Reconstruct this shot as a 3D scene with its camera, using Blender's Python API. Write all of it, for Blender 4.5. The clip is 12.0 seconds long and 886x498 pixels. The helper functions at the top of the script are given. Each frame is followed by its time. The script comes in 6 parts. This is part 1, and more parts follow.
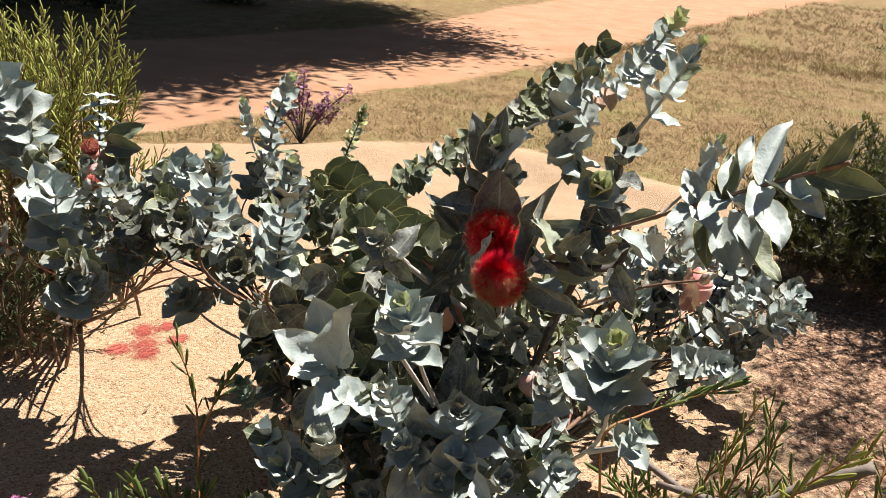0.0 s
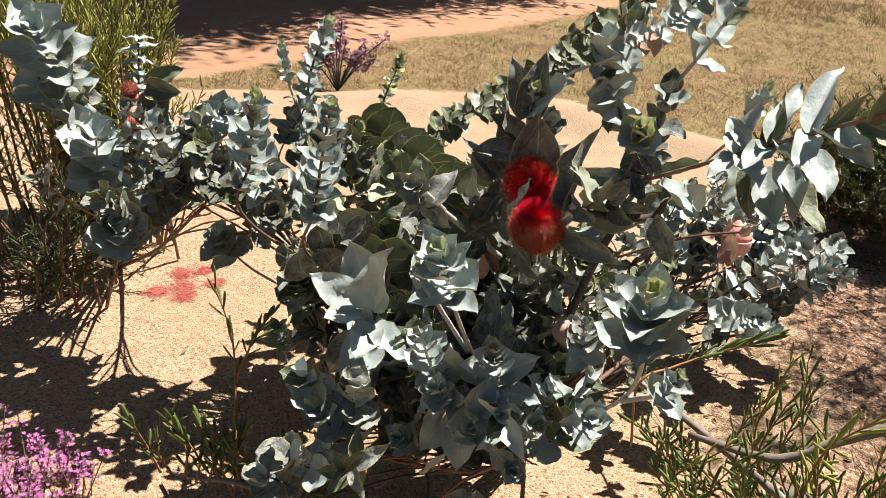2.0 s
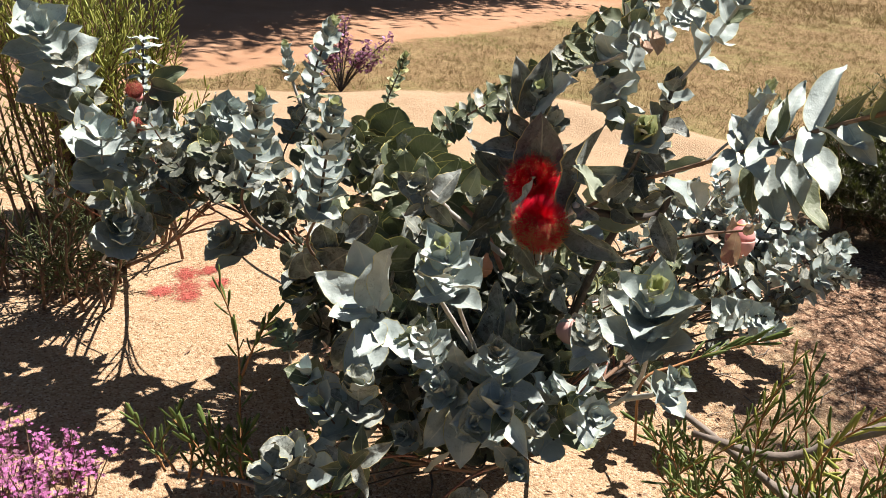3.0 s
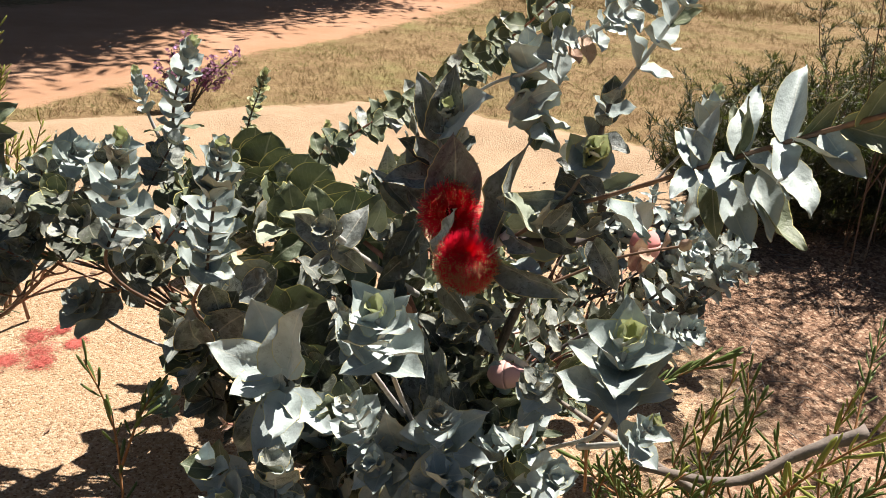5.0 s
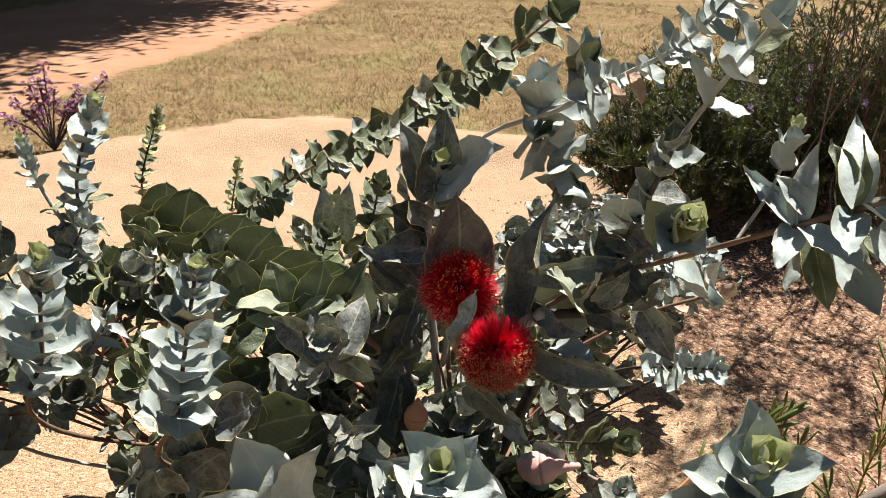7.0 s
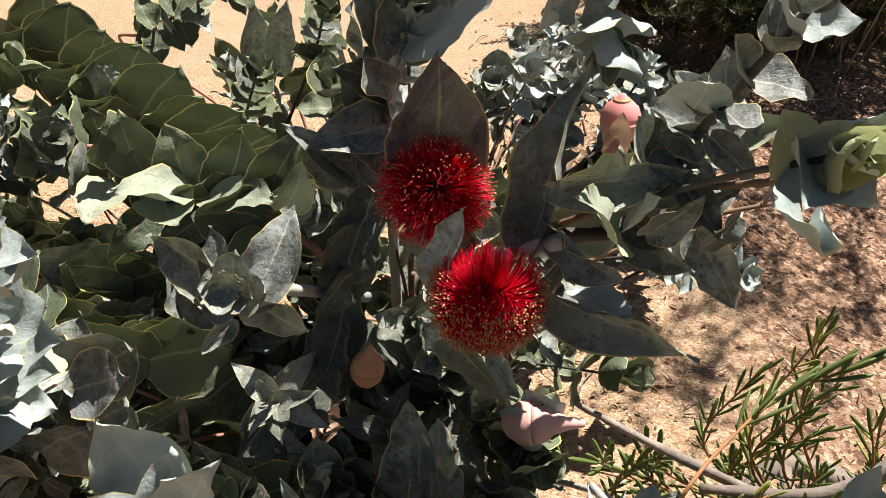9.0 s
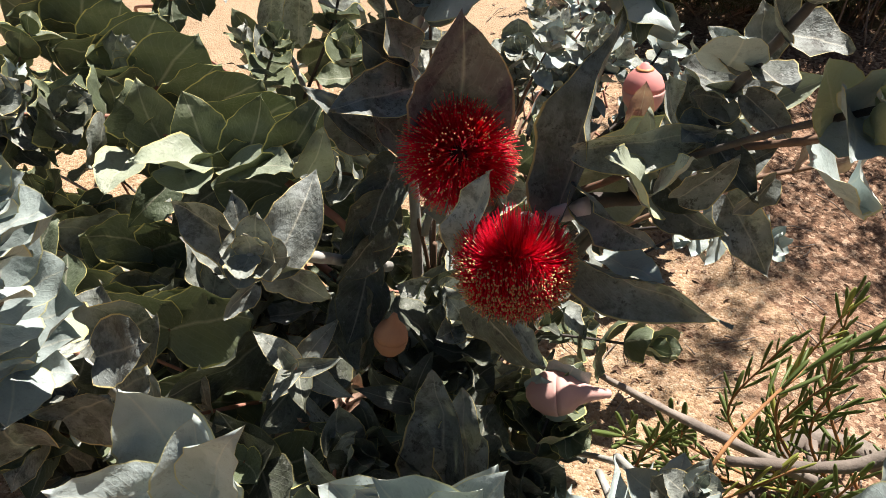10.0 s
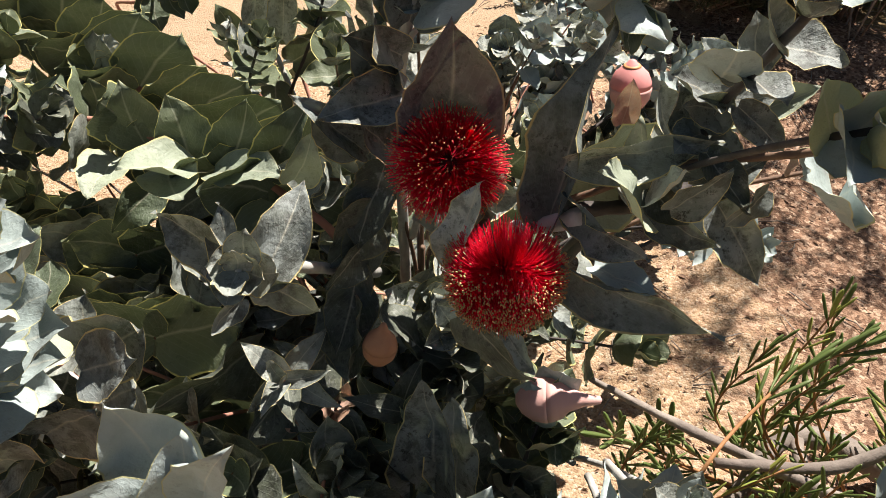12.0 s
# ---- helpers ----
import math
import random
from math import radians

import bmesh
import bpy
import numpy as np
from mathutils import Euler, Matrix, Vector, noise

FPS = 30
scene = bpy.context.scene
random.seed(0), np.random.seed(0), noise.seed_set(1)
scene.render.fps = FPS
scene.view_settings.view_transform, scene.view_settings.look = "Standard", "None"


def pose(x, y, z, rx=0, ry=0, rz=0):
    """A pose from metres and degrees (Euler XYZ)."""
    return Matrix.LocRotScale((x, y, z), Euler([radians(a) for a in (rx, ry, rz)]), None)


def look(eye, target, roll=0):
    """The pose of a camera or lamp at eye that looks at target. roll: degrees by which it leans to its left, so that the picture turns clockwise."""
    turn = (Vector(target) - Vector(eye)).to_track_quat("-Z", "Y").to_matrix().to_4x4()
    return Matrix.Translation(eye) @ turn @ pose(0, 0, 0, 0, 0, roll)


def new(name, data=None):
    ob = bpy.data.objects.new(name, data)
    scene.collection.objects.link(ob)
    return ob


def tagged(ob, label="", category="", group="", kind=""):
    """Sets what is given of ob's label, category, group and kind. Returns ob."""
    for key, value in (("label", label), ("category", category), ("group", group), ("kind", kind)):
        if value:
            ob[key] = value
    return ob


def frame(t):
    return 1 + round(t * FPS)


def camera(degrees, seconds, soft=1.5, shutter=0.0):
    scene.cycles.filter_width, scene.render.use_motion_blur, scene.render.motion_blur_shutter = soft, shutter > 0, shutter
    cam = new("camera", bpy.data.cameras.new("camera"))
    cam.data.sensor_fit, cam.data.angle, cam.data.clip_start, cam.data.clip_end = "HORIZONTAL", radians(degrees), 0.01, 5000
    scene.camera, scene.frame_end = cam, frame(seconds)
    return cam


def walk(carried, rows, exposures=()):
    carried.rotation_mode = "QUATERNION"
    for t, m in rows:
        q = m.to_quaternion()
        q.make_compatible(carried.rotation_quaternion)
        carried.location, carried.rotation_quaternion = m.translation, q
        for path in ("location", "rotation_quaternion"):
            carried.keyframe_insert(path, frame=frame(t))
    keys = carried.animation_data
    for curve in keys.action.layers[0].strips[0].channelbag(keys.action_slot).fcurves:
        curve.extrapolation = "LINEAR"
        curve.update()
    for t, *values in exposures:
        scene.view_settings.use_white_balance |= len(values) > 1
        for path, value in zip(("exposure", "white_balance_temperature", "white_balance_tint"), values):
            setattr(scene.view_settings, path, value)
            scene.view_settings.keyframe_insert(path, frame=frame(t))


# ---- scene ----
cam = camera(53.6, 12.0, soft=0.85)
PATH = [
    (0, (0.377, -0.152, 1.235), (0.029, 1.68, 0.51), 5.0),
    (0.5, (0.375, -0.15, 1.237), (0.026, 1.67, 0.485), 4.6),
    (1, (0.374, -0.141, 1.234), (0.011, 1.662, 0.448), 4.7),
    (1.5, (0.378, -0.147, 1.228), (-0.008, 1.638, 0.412), 5.1),
    (2, (0.374, -0.152, 1.225), (-0.031, 1.622, 0.393), 5.2),
    (2.5, (0.379, -0.155, 1.224), (-0.036, 1.614, 0.389), 5.0),
    (2.7, (0.379, -0.158, 1.226), (-0.037, 1.61, 0.39), 5.0),
    (4.3, (0.277, -0.149, 1.188), (0.025, 1.687, 0.437), 4.2),
    (4.5, (0.259, -0.105, 1.193), (0.062, 1.734, 0.435), 3.6),
    (5, (0.251, 0.013, 1.196), (0.161, 1.845, 0.398), 4.0),
    (5.5, (0.252, 0.174, 1.222), (0.156, 1.99, 0.389), 3.8),
    (6, (0.218, 0.256, 1.217), (0.181, 2.071, 0.378), 1.4),
    (6.1, (0.203, 0.266, 1.225), (0.192, 2.075, 0.374), 1.2),
    (6.5, (0.096, 0.238, 1.22), (0.214, 2.054, 0.392), 0.2),
    (6.7, (0.08, 0.246, 1.213), (0.246, 2.067, 0.402), 0.2),
    (8.3, (0.099, 0.537, 1.171), (0.308, 2.276, 0.205), 2.5),
    (8.4, (0.094, 0.566, 1.164), (0.322, 2.279, 0.157), 3.0),
    (8.5, (0.1, 0.587, 1.152), (0.345, 2.272, 0.103), 3.5),
    (9, (0.1, 0.612, 1.125), (0.386, 2.195, -0.062), 5.1),
    (9.5, (0.09, 0.618, 1.113), (0.356, 2.183, -0.103), 5.2),
    (10, (0.095, 0.618, 1.107), (0.344, 2.177, -0.12), 4.2),
    (10.5, (0.089, 0.62, 1.102), (0.329, 2.178, -0.129), 3.5),
    (11, (0.094, 0.644, 1.1), (0.341, 2.2, -0.133), 3.3),
    (11.5, (0.092, 0.648, 1.109), (0.366, 2.19, -0.135), 4.2),
    (12, (0.092, 0.635, 1.116), (0.376, 2.173, -0.131), 4.9),
]
walk(cam, [(t, look(eye, target, roll)) for t, eye, target, roll in PATH], [(0, 1.25), (12, 1.25)])

# ---- light ----
SUN_HEIGHT, SUN_TURN = 63.0, 46.0
world = bpy.data.worlds.new("sky")
scene.world = world
world.use_nodes = True
sky = world.node_tree.nodes.new("ShaderNodeTexSky")
sky.sky_type, sky.sun_disc = "NISHITA", False
sky.sun_elevation, sky.sun_rotation = radians(SUN_HEIGHT), radians(SUN_TURN)
world.node_tree.nodes["Background"].inputs["Strength"].default_value = 0.022
world.node_tree.links.new(sky.outputs["Color"], world.node_tree.nodes["Background"].inputs["Color"])
sun_data = bpy.data.lights.new("sun", "SUN")
sun_data.energy, sun_data.angle, sun_data.color = 5.0, radians(0.53), (1.0, 0.93, 0.855)
sun = new("sun", sun_data)
to_sun = Vector((math.sin(radians(SUN_TURN)) * math.cos(radians(SUN_HEIGHT)),
                 math.cos(radians(SUN_TURN)) * math.cos(radians(SUN_HEIGHT)), math.sin(radians(SUN_HEIGHT))))
sun.matrix_world = look(to_sun * 30, (0, 0, 0))


# ---- materials ----
class Paint:
    """A node material under construction."""

    def __init__(self, name, rough=0.6, spec=0.5, metal=0.0):
        self.mat = bpy.data.materials.new(name)
        self.mat.use_nodes = True
        self.tree = self.mat.node_tree
        self.bsdf = self.tree.nodes["Principled BSDF"]
        self.bsdf.inputs["Roughness"].default_value = rough
        self.bsdf.inputs["Specular IOR Level"].default_value = spec
        self.bsdf.inputs["Metallic"].default_value = metal

    def node(self, kind, **values):
        n = self.tree.nodes.new(kind)
        for key, value in values.items():
            n.inputs[key].default_value = value
        return n

    def link(self, a, b):
        self.tree.links.new(a, b)

    def place(self):
        return self.node("ShaderNodeNewGeometry").outputs["Position"]

    def own(self):
        return self.node("ShaderNodeTexCoord").outputs["Object"]

    def noise(self, where, scale, detail=4.0, rough=0.6):
        n = self.node("ShaderNodeTexNoise", Scale=scale, Detail=detail, Roughness=rough)
        self.link(where, n.inputs["Vector"])
        return n.outputs["Fac"]

    def cells(self, where, scale):
        n = self.node("ShaderNodeTexVoronoi", Scale=scale)
        self.link(where, n.inputs["Vector"])
        return n

    def ramp(self, value, *stops):
        n = self.node("ShaderNodeValToRGB")
        els = n.color_ramp.elements
        while len(els) < len(stops):
            els.new(0.5)
        for e, (at, c) in zip(els, stops):
            e.position = at
            e.color = (*c, 1) if isinstance(c, tuple) else (c, c, c, 1)
        self.link(value, n.inputs["Fac"])
        return n.outputs["Color"]

    def math(self, op, a, b=0.0, clamp=False):
        n = self.node("ShaderNodeMath")
        n.operation, n.use_clamp = op, clamp
        for k, v in enumerate((a, b)):
            if isinstance(v, (int, float)):
                n.inputs[k].default_value = v
            else:
                self.link(v, n.inputs[k])
        return n.outputs[0]

    def mix(self, fac, a, b, how="MIX"):
        n = self.tree.nodes.new("ShaderNodeMix")
        n.data_type, n.blend_type = "RGBA", how
        for sock, v in ((n.inputs[0], fac), (n.inputs[6], a), (n.inputs[7], b)):
            if isinstance(v, (int, float)):
                sock.default_value = v
            elif isinstance(v, tuple):
                sock.default_value = (*v, 1)
            else:
                self.link(v, sock)
        return n.outputs[2]

    def chance(self):
        """A number of its own for each object, and for each loose piece of a joined mesh."""
        a = self.node("ShaderNodeObjectInfo").outputs["Random"]
        b = self.node("ShaderNodeNewGeometry").outputs["Random Per Island"]
        return self.math("FRACT", self.math("ADD", a, b))

    def colour(self, c):
        self.link(c, self.bsdf.inputs["Base Color"])
        return self

    def bump(self, height, strength=0.3, distance=0.002):
        n = self.node("ShaderNodeBump", Strength=strength, Distance=distance)
        self.link(height, n.inputs["Height"])
        self.link(n.outputs["Normal"], self.bsdf.inputs["Normal"])
        return self

    def thin(self, c, amount):
        """Light through a leaf: a share of translucent shading."""
        t = self.node("ShaderNodeBsdfTranslucent")
        if isinstance(c, tuple):
            t.inputs["Color"].default_value = (*c, 1)
        else:
            self.link(c, t.inputs["Color"])
        m = self.node("ShaderNodeMixShader", Fac=amount)
        self.link(self.bsdf.outputs[0], m.inputs[1])
        self.link(t.outputs[0], m.inputs[2])
        self.link(m.outputs[0], self.tree.nodes["Material Output"].inputs["Surface"])
        return self


def leaf_paint(name, young, old, spot, margin, rough=0.55, through_c=(0.25, 0.3, 0.1), amount=0.12, spots=0.5, wax=0.25, relief=0.45):
    p = Paint(name, rough, 0.35)
    uv = p.node("ShaderNodeUVMap").outputs["UV"]
    axes = p.node("ShaderNodeSeparateXYZ")
    p.link(uv, axes.inputs[0])
    across = p.math("ABSOLUTE", p.math("SUBTRACT", axes.outputs[0], 0.5))
    where, luck = p.place(), p.chance()
    base = p.mix(luck, young, old)
    # powdery wax, rubbed in places
    base = p.mix(p.math("MULTIPLY", p.ramp(p.noise(where, 38, 5), (0.38, 0.0), (0.66, 1.0)), wax), base, p.mix(0.5, base, (0.78, 0.86, 0.90), "MIX"))
    blot = p.ramp(p.noise(where, 150, 6, 0.75), (0.53, 0.0), (0.62, 1.0))
    blot = p.math("MULTIPLY", blot, p.math("MULTIPLY", p.ramp(p.noise(where, 22, 3), (0.38, 0.0), (0.58, 1.0)), spots))
    base = p.mix(blot, base, spot)
    if spots > 0.65:
        # charcoal smudges and rubbed pale streaks
        smudge = p.ramp(p.noise(where, 48, 7, 0.72), (0.50, 0.0), (0.60, 1.0))
        base = p.mix(p.math("MULTIPLY", smudge, 0.62 * spots), base, spot)
        streak = p.ramp(p.noise(where, 85, 6, 0.7), (0.58, 0.0), (0.68, 1.0))
        base = p.mix(p.math("MULTIPLY", streak, 0.35), base, (0.42, 0.43, 0.40))
    # side veins fan out from the midrib
    slant = p.math("SUBTRACT", p.math("MULTIPLY", axes.outputs[1], 9.0), p.math("MULTIPLY", across, 9.0))
    wig = p.math("ADD", slant, p.math("MULTIPLY", p.noise(where, 30, 3), 1.6))
    vein = p.ramp(p.math("ABSOLUTE", p.math("SUBTRACT", p.math("FRACT", wig), 0.5)), (0.0, 1.0), (0.09, 0.0))
    base = p.mix(p.math("MULTIPLY", vein, 0.06), base, (0.62, 0.64, 0.58))
    base = p.mix(p.ramp(across, (0.0, 1.0), (0.03, 0.0)), base, p.mix(0.3, base, (0.75, 0.7, 0.55)))
    edge = p.ramp(p.math("ADD", across, p.math("MULTIPLY", p.noise(where, 90, 2), 0.02)), (0.484, 0.0), (0.496, 1.0))
    base = p.mix(edge, base, margin)
    p.colour(base)
    p.bump(p.math("ADD", p.math("MULTIPLY", vein, 0.15), p.math("ADD", p.noise(where, 220, 4), p.math("MULTIPLY", p.noise(where, 60, 4), 2.5))), relief, 0.0025)
    p.thin(p.mix(0.5, base, through_c), amount)
    return p.mat


SILVER = leaf_paint("silver_leaf", (0.381, 0.440, 0.423), (0.247, 0.295, 0.280), (0.13, 0.135, 0.11), (0.46, 0.44, 0.24), rough=0.5, through_c=(0.4, 0.5, 0.45), amount=0.02, spots=0.35, relief=0.25)
GREY = leaf_paint("grey_leaf", (0.259, 0.275, 0.231), (0.149, 0.165, 0.136), (0.06, 0.06, 0.05), (0.62, 0.5, 0.22), amount=0.05, spots=0.9, wax=0.4)
ASH = leaf_paint("ash_leaf", (0.396, 0.410, 0.360), (0.289, 0.310, 0.270), (0.07, 0.075, 0.07), (0.6, 0.5, 0.24), amount=0.06, spots=0.9, wax=0.5)
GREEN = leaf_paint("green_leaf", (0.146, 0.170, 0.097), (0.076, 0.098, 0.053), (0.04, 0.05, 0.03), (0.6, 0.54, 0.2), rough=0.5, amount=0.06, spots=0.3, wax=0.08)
PLUM = leaf_paint("plum_leaf", (0.14, 0.11, 0.12), (0.11, 0.088, 0.096), (0.06, 0.04, 0.05), (0.45, 0.33, 0.18), amount=0.04, spots=0.7, wax=0.15)
# leaf green darkened to stand for shade deep inside the shrub
SHADED = leaf_paint("shaded_leaf", (0.101, 0.110, 0.077), (0.063, 0.072, 0.048), (0.03, 0.03, 0.028), (0.2, 0.18, 0.09), amount=0.03, spots=0.7, wax=0.12)
MOTTLED = leaf_paint("mottled_leaf", (0.17, 0.185, 0.165), (0.10, 0.112, 0.098), (0.035, 0.035, 0.03), (0.55, 0.45, 0.2), rough=0.6, amount=0.05, spots=1.0, wax=0.3)
# pale copy of the leaf green, with sunlight put into the colour
PALE_LIT = leaf_paint("pale_lit_leaf", (0.33, 0.365, 0.27), (0.24, 0.275, 0.195), (0.12, 0.12, 0.08), (0.5, 0.45, 0.2), amount=0.08, spots=0.4, wax=0.15)
YELLOW = leaf_paint("young_leaf", (0.48, 0.50, 0.22), (0.42, 0.46, 0.28), (0.2, 0.14, 0.05), (0.5, 0.45, 0.2), amount=0.3, spots=0.2)
BASAL = leaf_paint("basal_leaf", (0.30, 0.39, 0.31), (0.20, 0.28, 0.21), (0.1, 0.11, 0.06), (0.4, 0.4, 0.2), amount=0.12, spots=0.2, wax=0.2)
DEAD = leaf_paint("dead_leaf", (0.42, 0.25, 0.17), (0.5, 0.36, 0.28), (0.14, 0.07, 0.04), (0.4, 0.25, 0.15), rough=0.75, spots=0.4, wax=0.05)
ROSY = leaf_paint("rosy_leaf", (0.44, 0.18, 0.16), (0.38, 0.15, 0.135), (0.16, 0.06, 0.05), (0.5, 0.3, 0.16), amount=0.25, spots=0.4)


def grained(name, light, dark, scale, rough=0.75, relief=0.4, stretch=1.0):
    p = Paint(name, rough, 0.3)
    where = p.own()
    n = p.noise(where, scale, 6, 0.65)
    p.colour(p.mix(p.ramp(p.noise(where, scale * 0.15, 3), (0.35, 0.0), (0.65, 1.0)), p.ramp(n, (0.3, dark), (0.7, light)), dark, "MIX"))
    p.bump(n, relief, 0.003)
    return p.mat


STEM_SILVER = grained("silver_stem", (0.55, 0.55, 0.52), (0.33, 0.32, 0.29), 90)
NODE = grained("downy_joint", (0.78, 0.72, 0.70), (0.62, 0.52, 0.50), 120, 0.85)
STEM_BROWN = grained("brown_stem", (0.30, 0.19, 0.12), (0.13, 0.08, 0.055), 70)
STEM_RED = grained("red_stem", (0.48, 0.24, 0.18), (0.3, 0.14, 0.1), 60)
STEM_DARK = grained("dark_stem", (0.14, 0.12, 0.11), (0.05, 0.042, 0.038), 80)
STEM_ORANGE = grained("orange_twig", (0.45, 0.24, 0.1), (0.28, 0.13, 0.055), 60)
WOOD_GREY = grained("grey_wood", (0.36, 0.31, 0.26), (0.16, 0.13, 0.11), 55, 0.85, 0.8)
BARK = grained("bark", (0.2, 0.15, 0.11), (0.07, 0.05, 0.04), 12, 0.9, 0.9)


def plain_leaf(name, a, b, rough=0.5, glow=(0.3, 0.4, 0.05), amount=0.2):
    p = Paint(name, rough, 0.4)
    luck = p.chance()
    c = p.mix(p.noise(p.place(), 45, 3), p.mix(luck, a, b), p.mix(luck, b, a))
    p.colour(c).thin(p.mix(0.5, c, glow), amount)
    return p.mat


NEEDLE = plain_leaf("needle_leaf", (0.14, 0.185, 0.048), (0.085, 0.125, 0.036))
NEEDLE_OLIVE = plain_leaf("olive_leaf", (0.38, 0.38, 0.08), (0.24, 0.28, 0.07))
# darker copy of NEEDLE, the low bush's shade is in the colour
SHADE_NEEDLE = plain_leaf("shaded_needle_leaf", (0.10, 0.115, 0.045), (0.06, 0.075, 0.03))
# near-black green, gloom under the trees is put into this colour
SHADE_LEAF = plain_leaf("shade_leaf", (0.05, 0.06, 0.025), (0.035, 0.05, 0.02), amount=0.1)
SCRUB = plain_leaf("scrub_leaf", (0.058, 0.054, 0.023), (0.024, 0.025, 0.012), amount=0.12)
def grass_paint(name, a, b, dark, scale):
    p = Paint(name, 0.8, 0.25)
    where = p.place()
    c = p.mix(p.chance(), a, b)
    c = p.mix(p.ramp(p.noise(where, scale, 5, 0.7), (0.42, 0.0), (0.6, 0.8)), c, dark)
    p.colour(c).thin(c, 0.2)
    return p.mat


STRAW = grass_paint("dry_grass", (0.410, 0.320, 0.172), (0.156, 0.115, 0.049), (0.164, 0.102, 0.048), 3.6)
GRASS = grass_paint("green_grass", (0.164, 0.197, 0.057), (0.262, 0.254, 0.090), (0.115, 0.131, 0.041), 5.0)
LITTER = plain_leaf("leaf_litter", (0.09, 0.052, 0.034), (0.32, 0.2, 0.13), 0.85, (0.3, 0.2, 0.1), 0.05)
MAUVE = plain_leaf("mauve_petal", (0.62, 0.36, 0.72), (0.5, 0.26, 0.62), 0.6, (0.6, 0.3, 0.7), 0.3)
PINK = plain_leaf("pink_petal", (0.58, 0.20, 0.44), (0.40, 0.12, 0.32), 0.6, (0.6, 0.2, 0.4), 0.3)
PURPLE = plain_leaf("purple_petal", (0.24, 0.085, 0.16), (0.12, 0.05, 0.085), 0.6, (0.35, 0.08, 0.2), 0.15)
FALLEN = plain_leaf("faded_stamen", (0.58, 0.16, 0.12), (0.44, 0.10, 0.085), 0.8, (0.6, 0.2, 0.2), 0.1)


def filament_paint():
    p = Paint("red_filament", 0.38, 0.5)
    c = p.mix(p.chance(), (0.90, 0.017, 0.075), (0.72, 0.009, 0.045))
    p.colour(c).thin((0.98, 0.02, 0.075), 0.45)
    return p.mat


RED = filament_paint()
ANTHER = plain_leaf("anther", (0.60, 0.40, 0.19), (0.44, 0.26, 0.12), 0.6, (0.6, 0.4, 0.1), 0.05)
BUD_PINK = grained("powdery_pink_bud", (0.76, 0.47, 0.42), (0.64, 0.36, 0.32), 40, 0.7, 0.2)
BUD_ROSE = grained("rose_bud_cap", (0.76, 0.20, 0.19), (0.68, 0.28, 0.26), 30, 0.6, 0.2)
BUD_RING = grained("orange_bud_ring", (0.72, 0.24, 0.06), (0.6, 0.28, 0.12), 50, 0.5, 0.2)
BUD_BROWN = grained("tan_bud", (0.52, 0.25, 0.13), (0.4, 0.2, 0.12), 45, 0.65, 0.25)
CUP_RED = grained("dark_red_cup", (0.16, 0.02, 0.02), (0.07, 0.012, 0.012), 60)
BUD_GREY = grained("silvery_bud", (0.52, 0.46, 0.45), (0.36, 0.32, 0.31), 45, 0.65, 0.25)


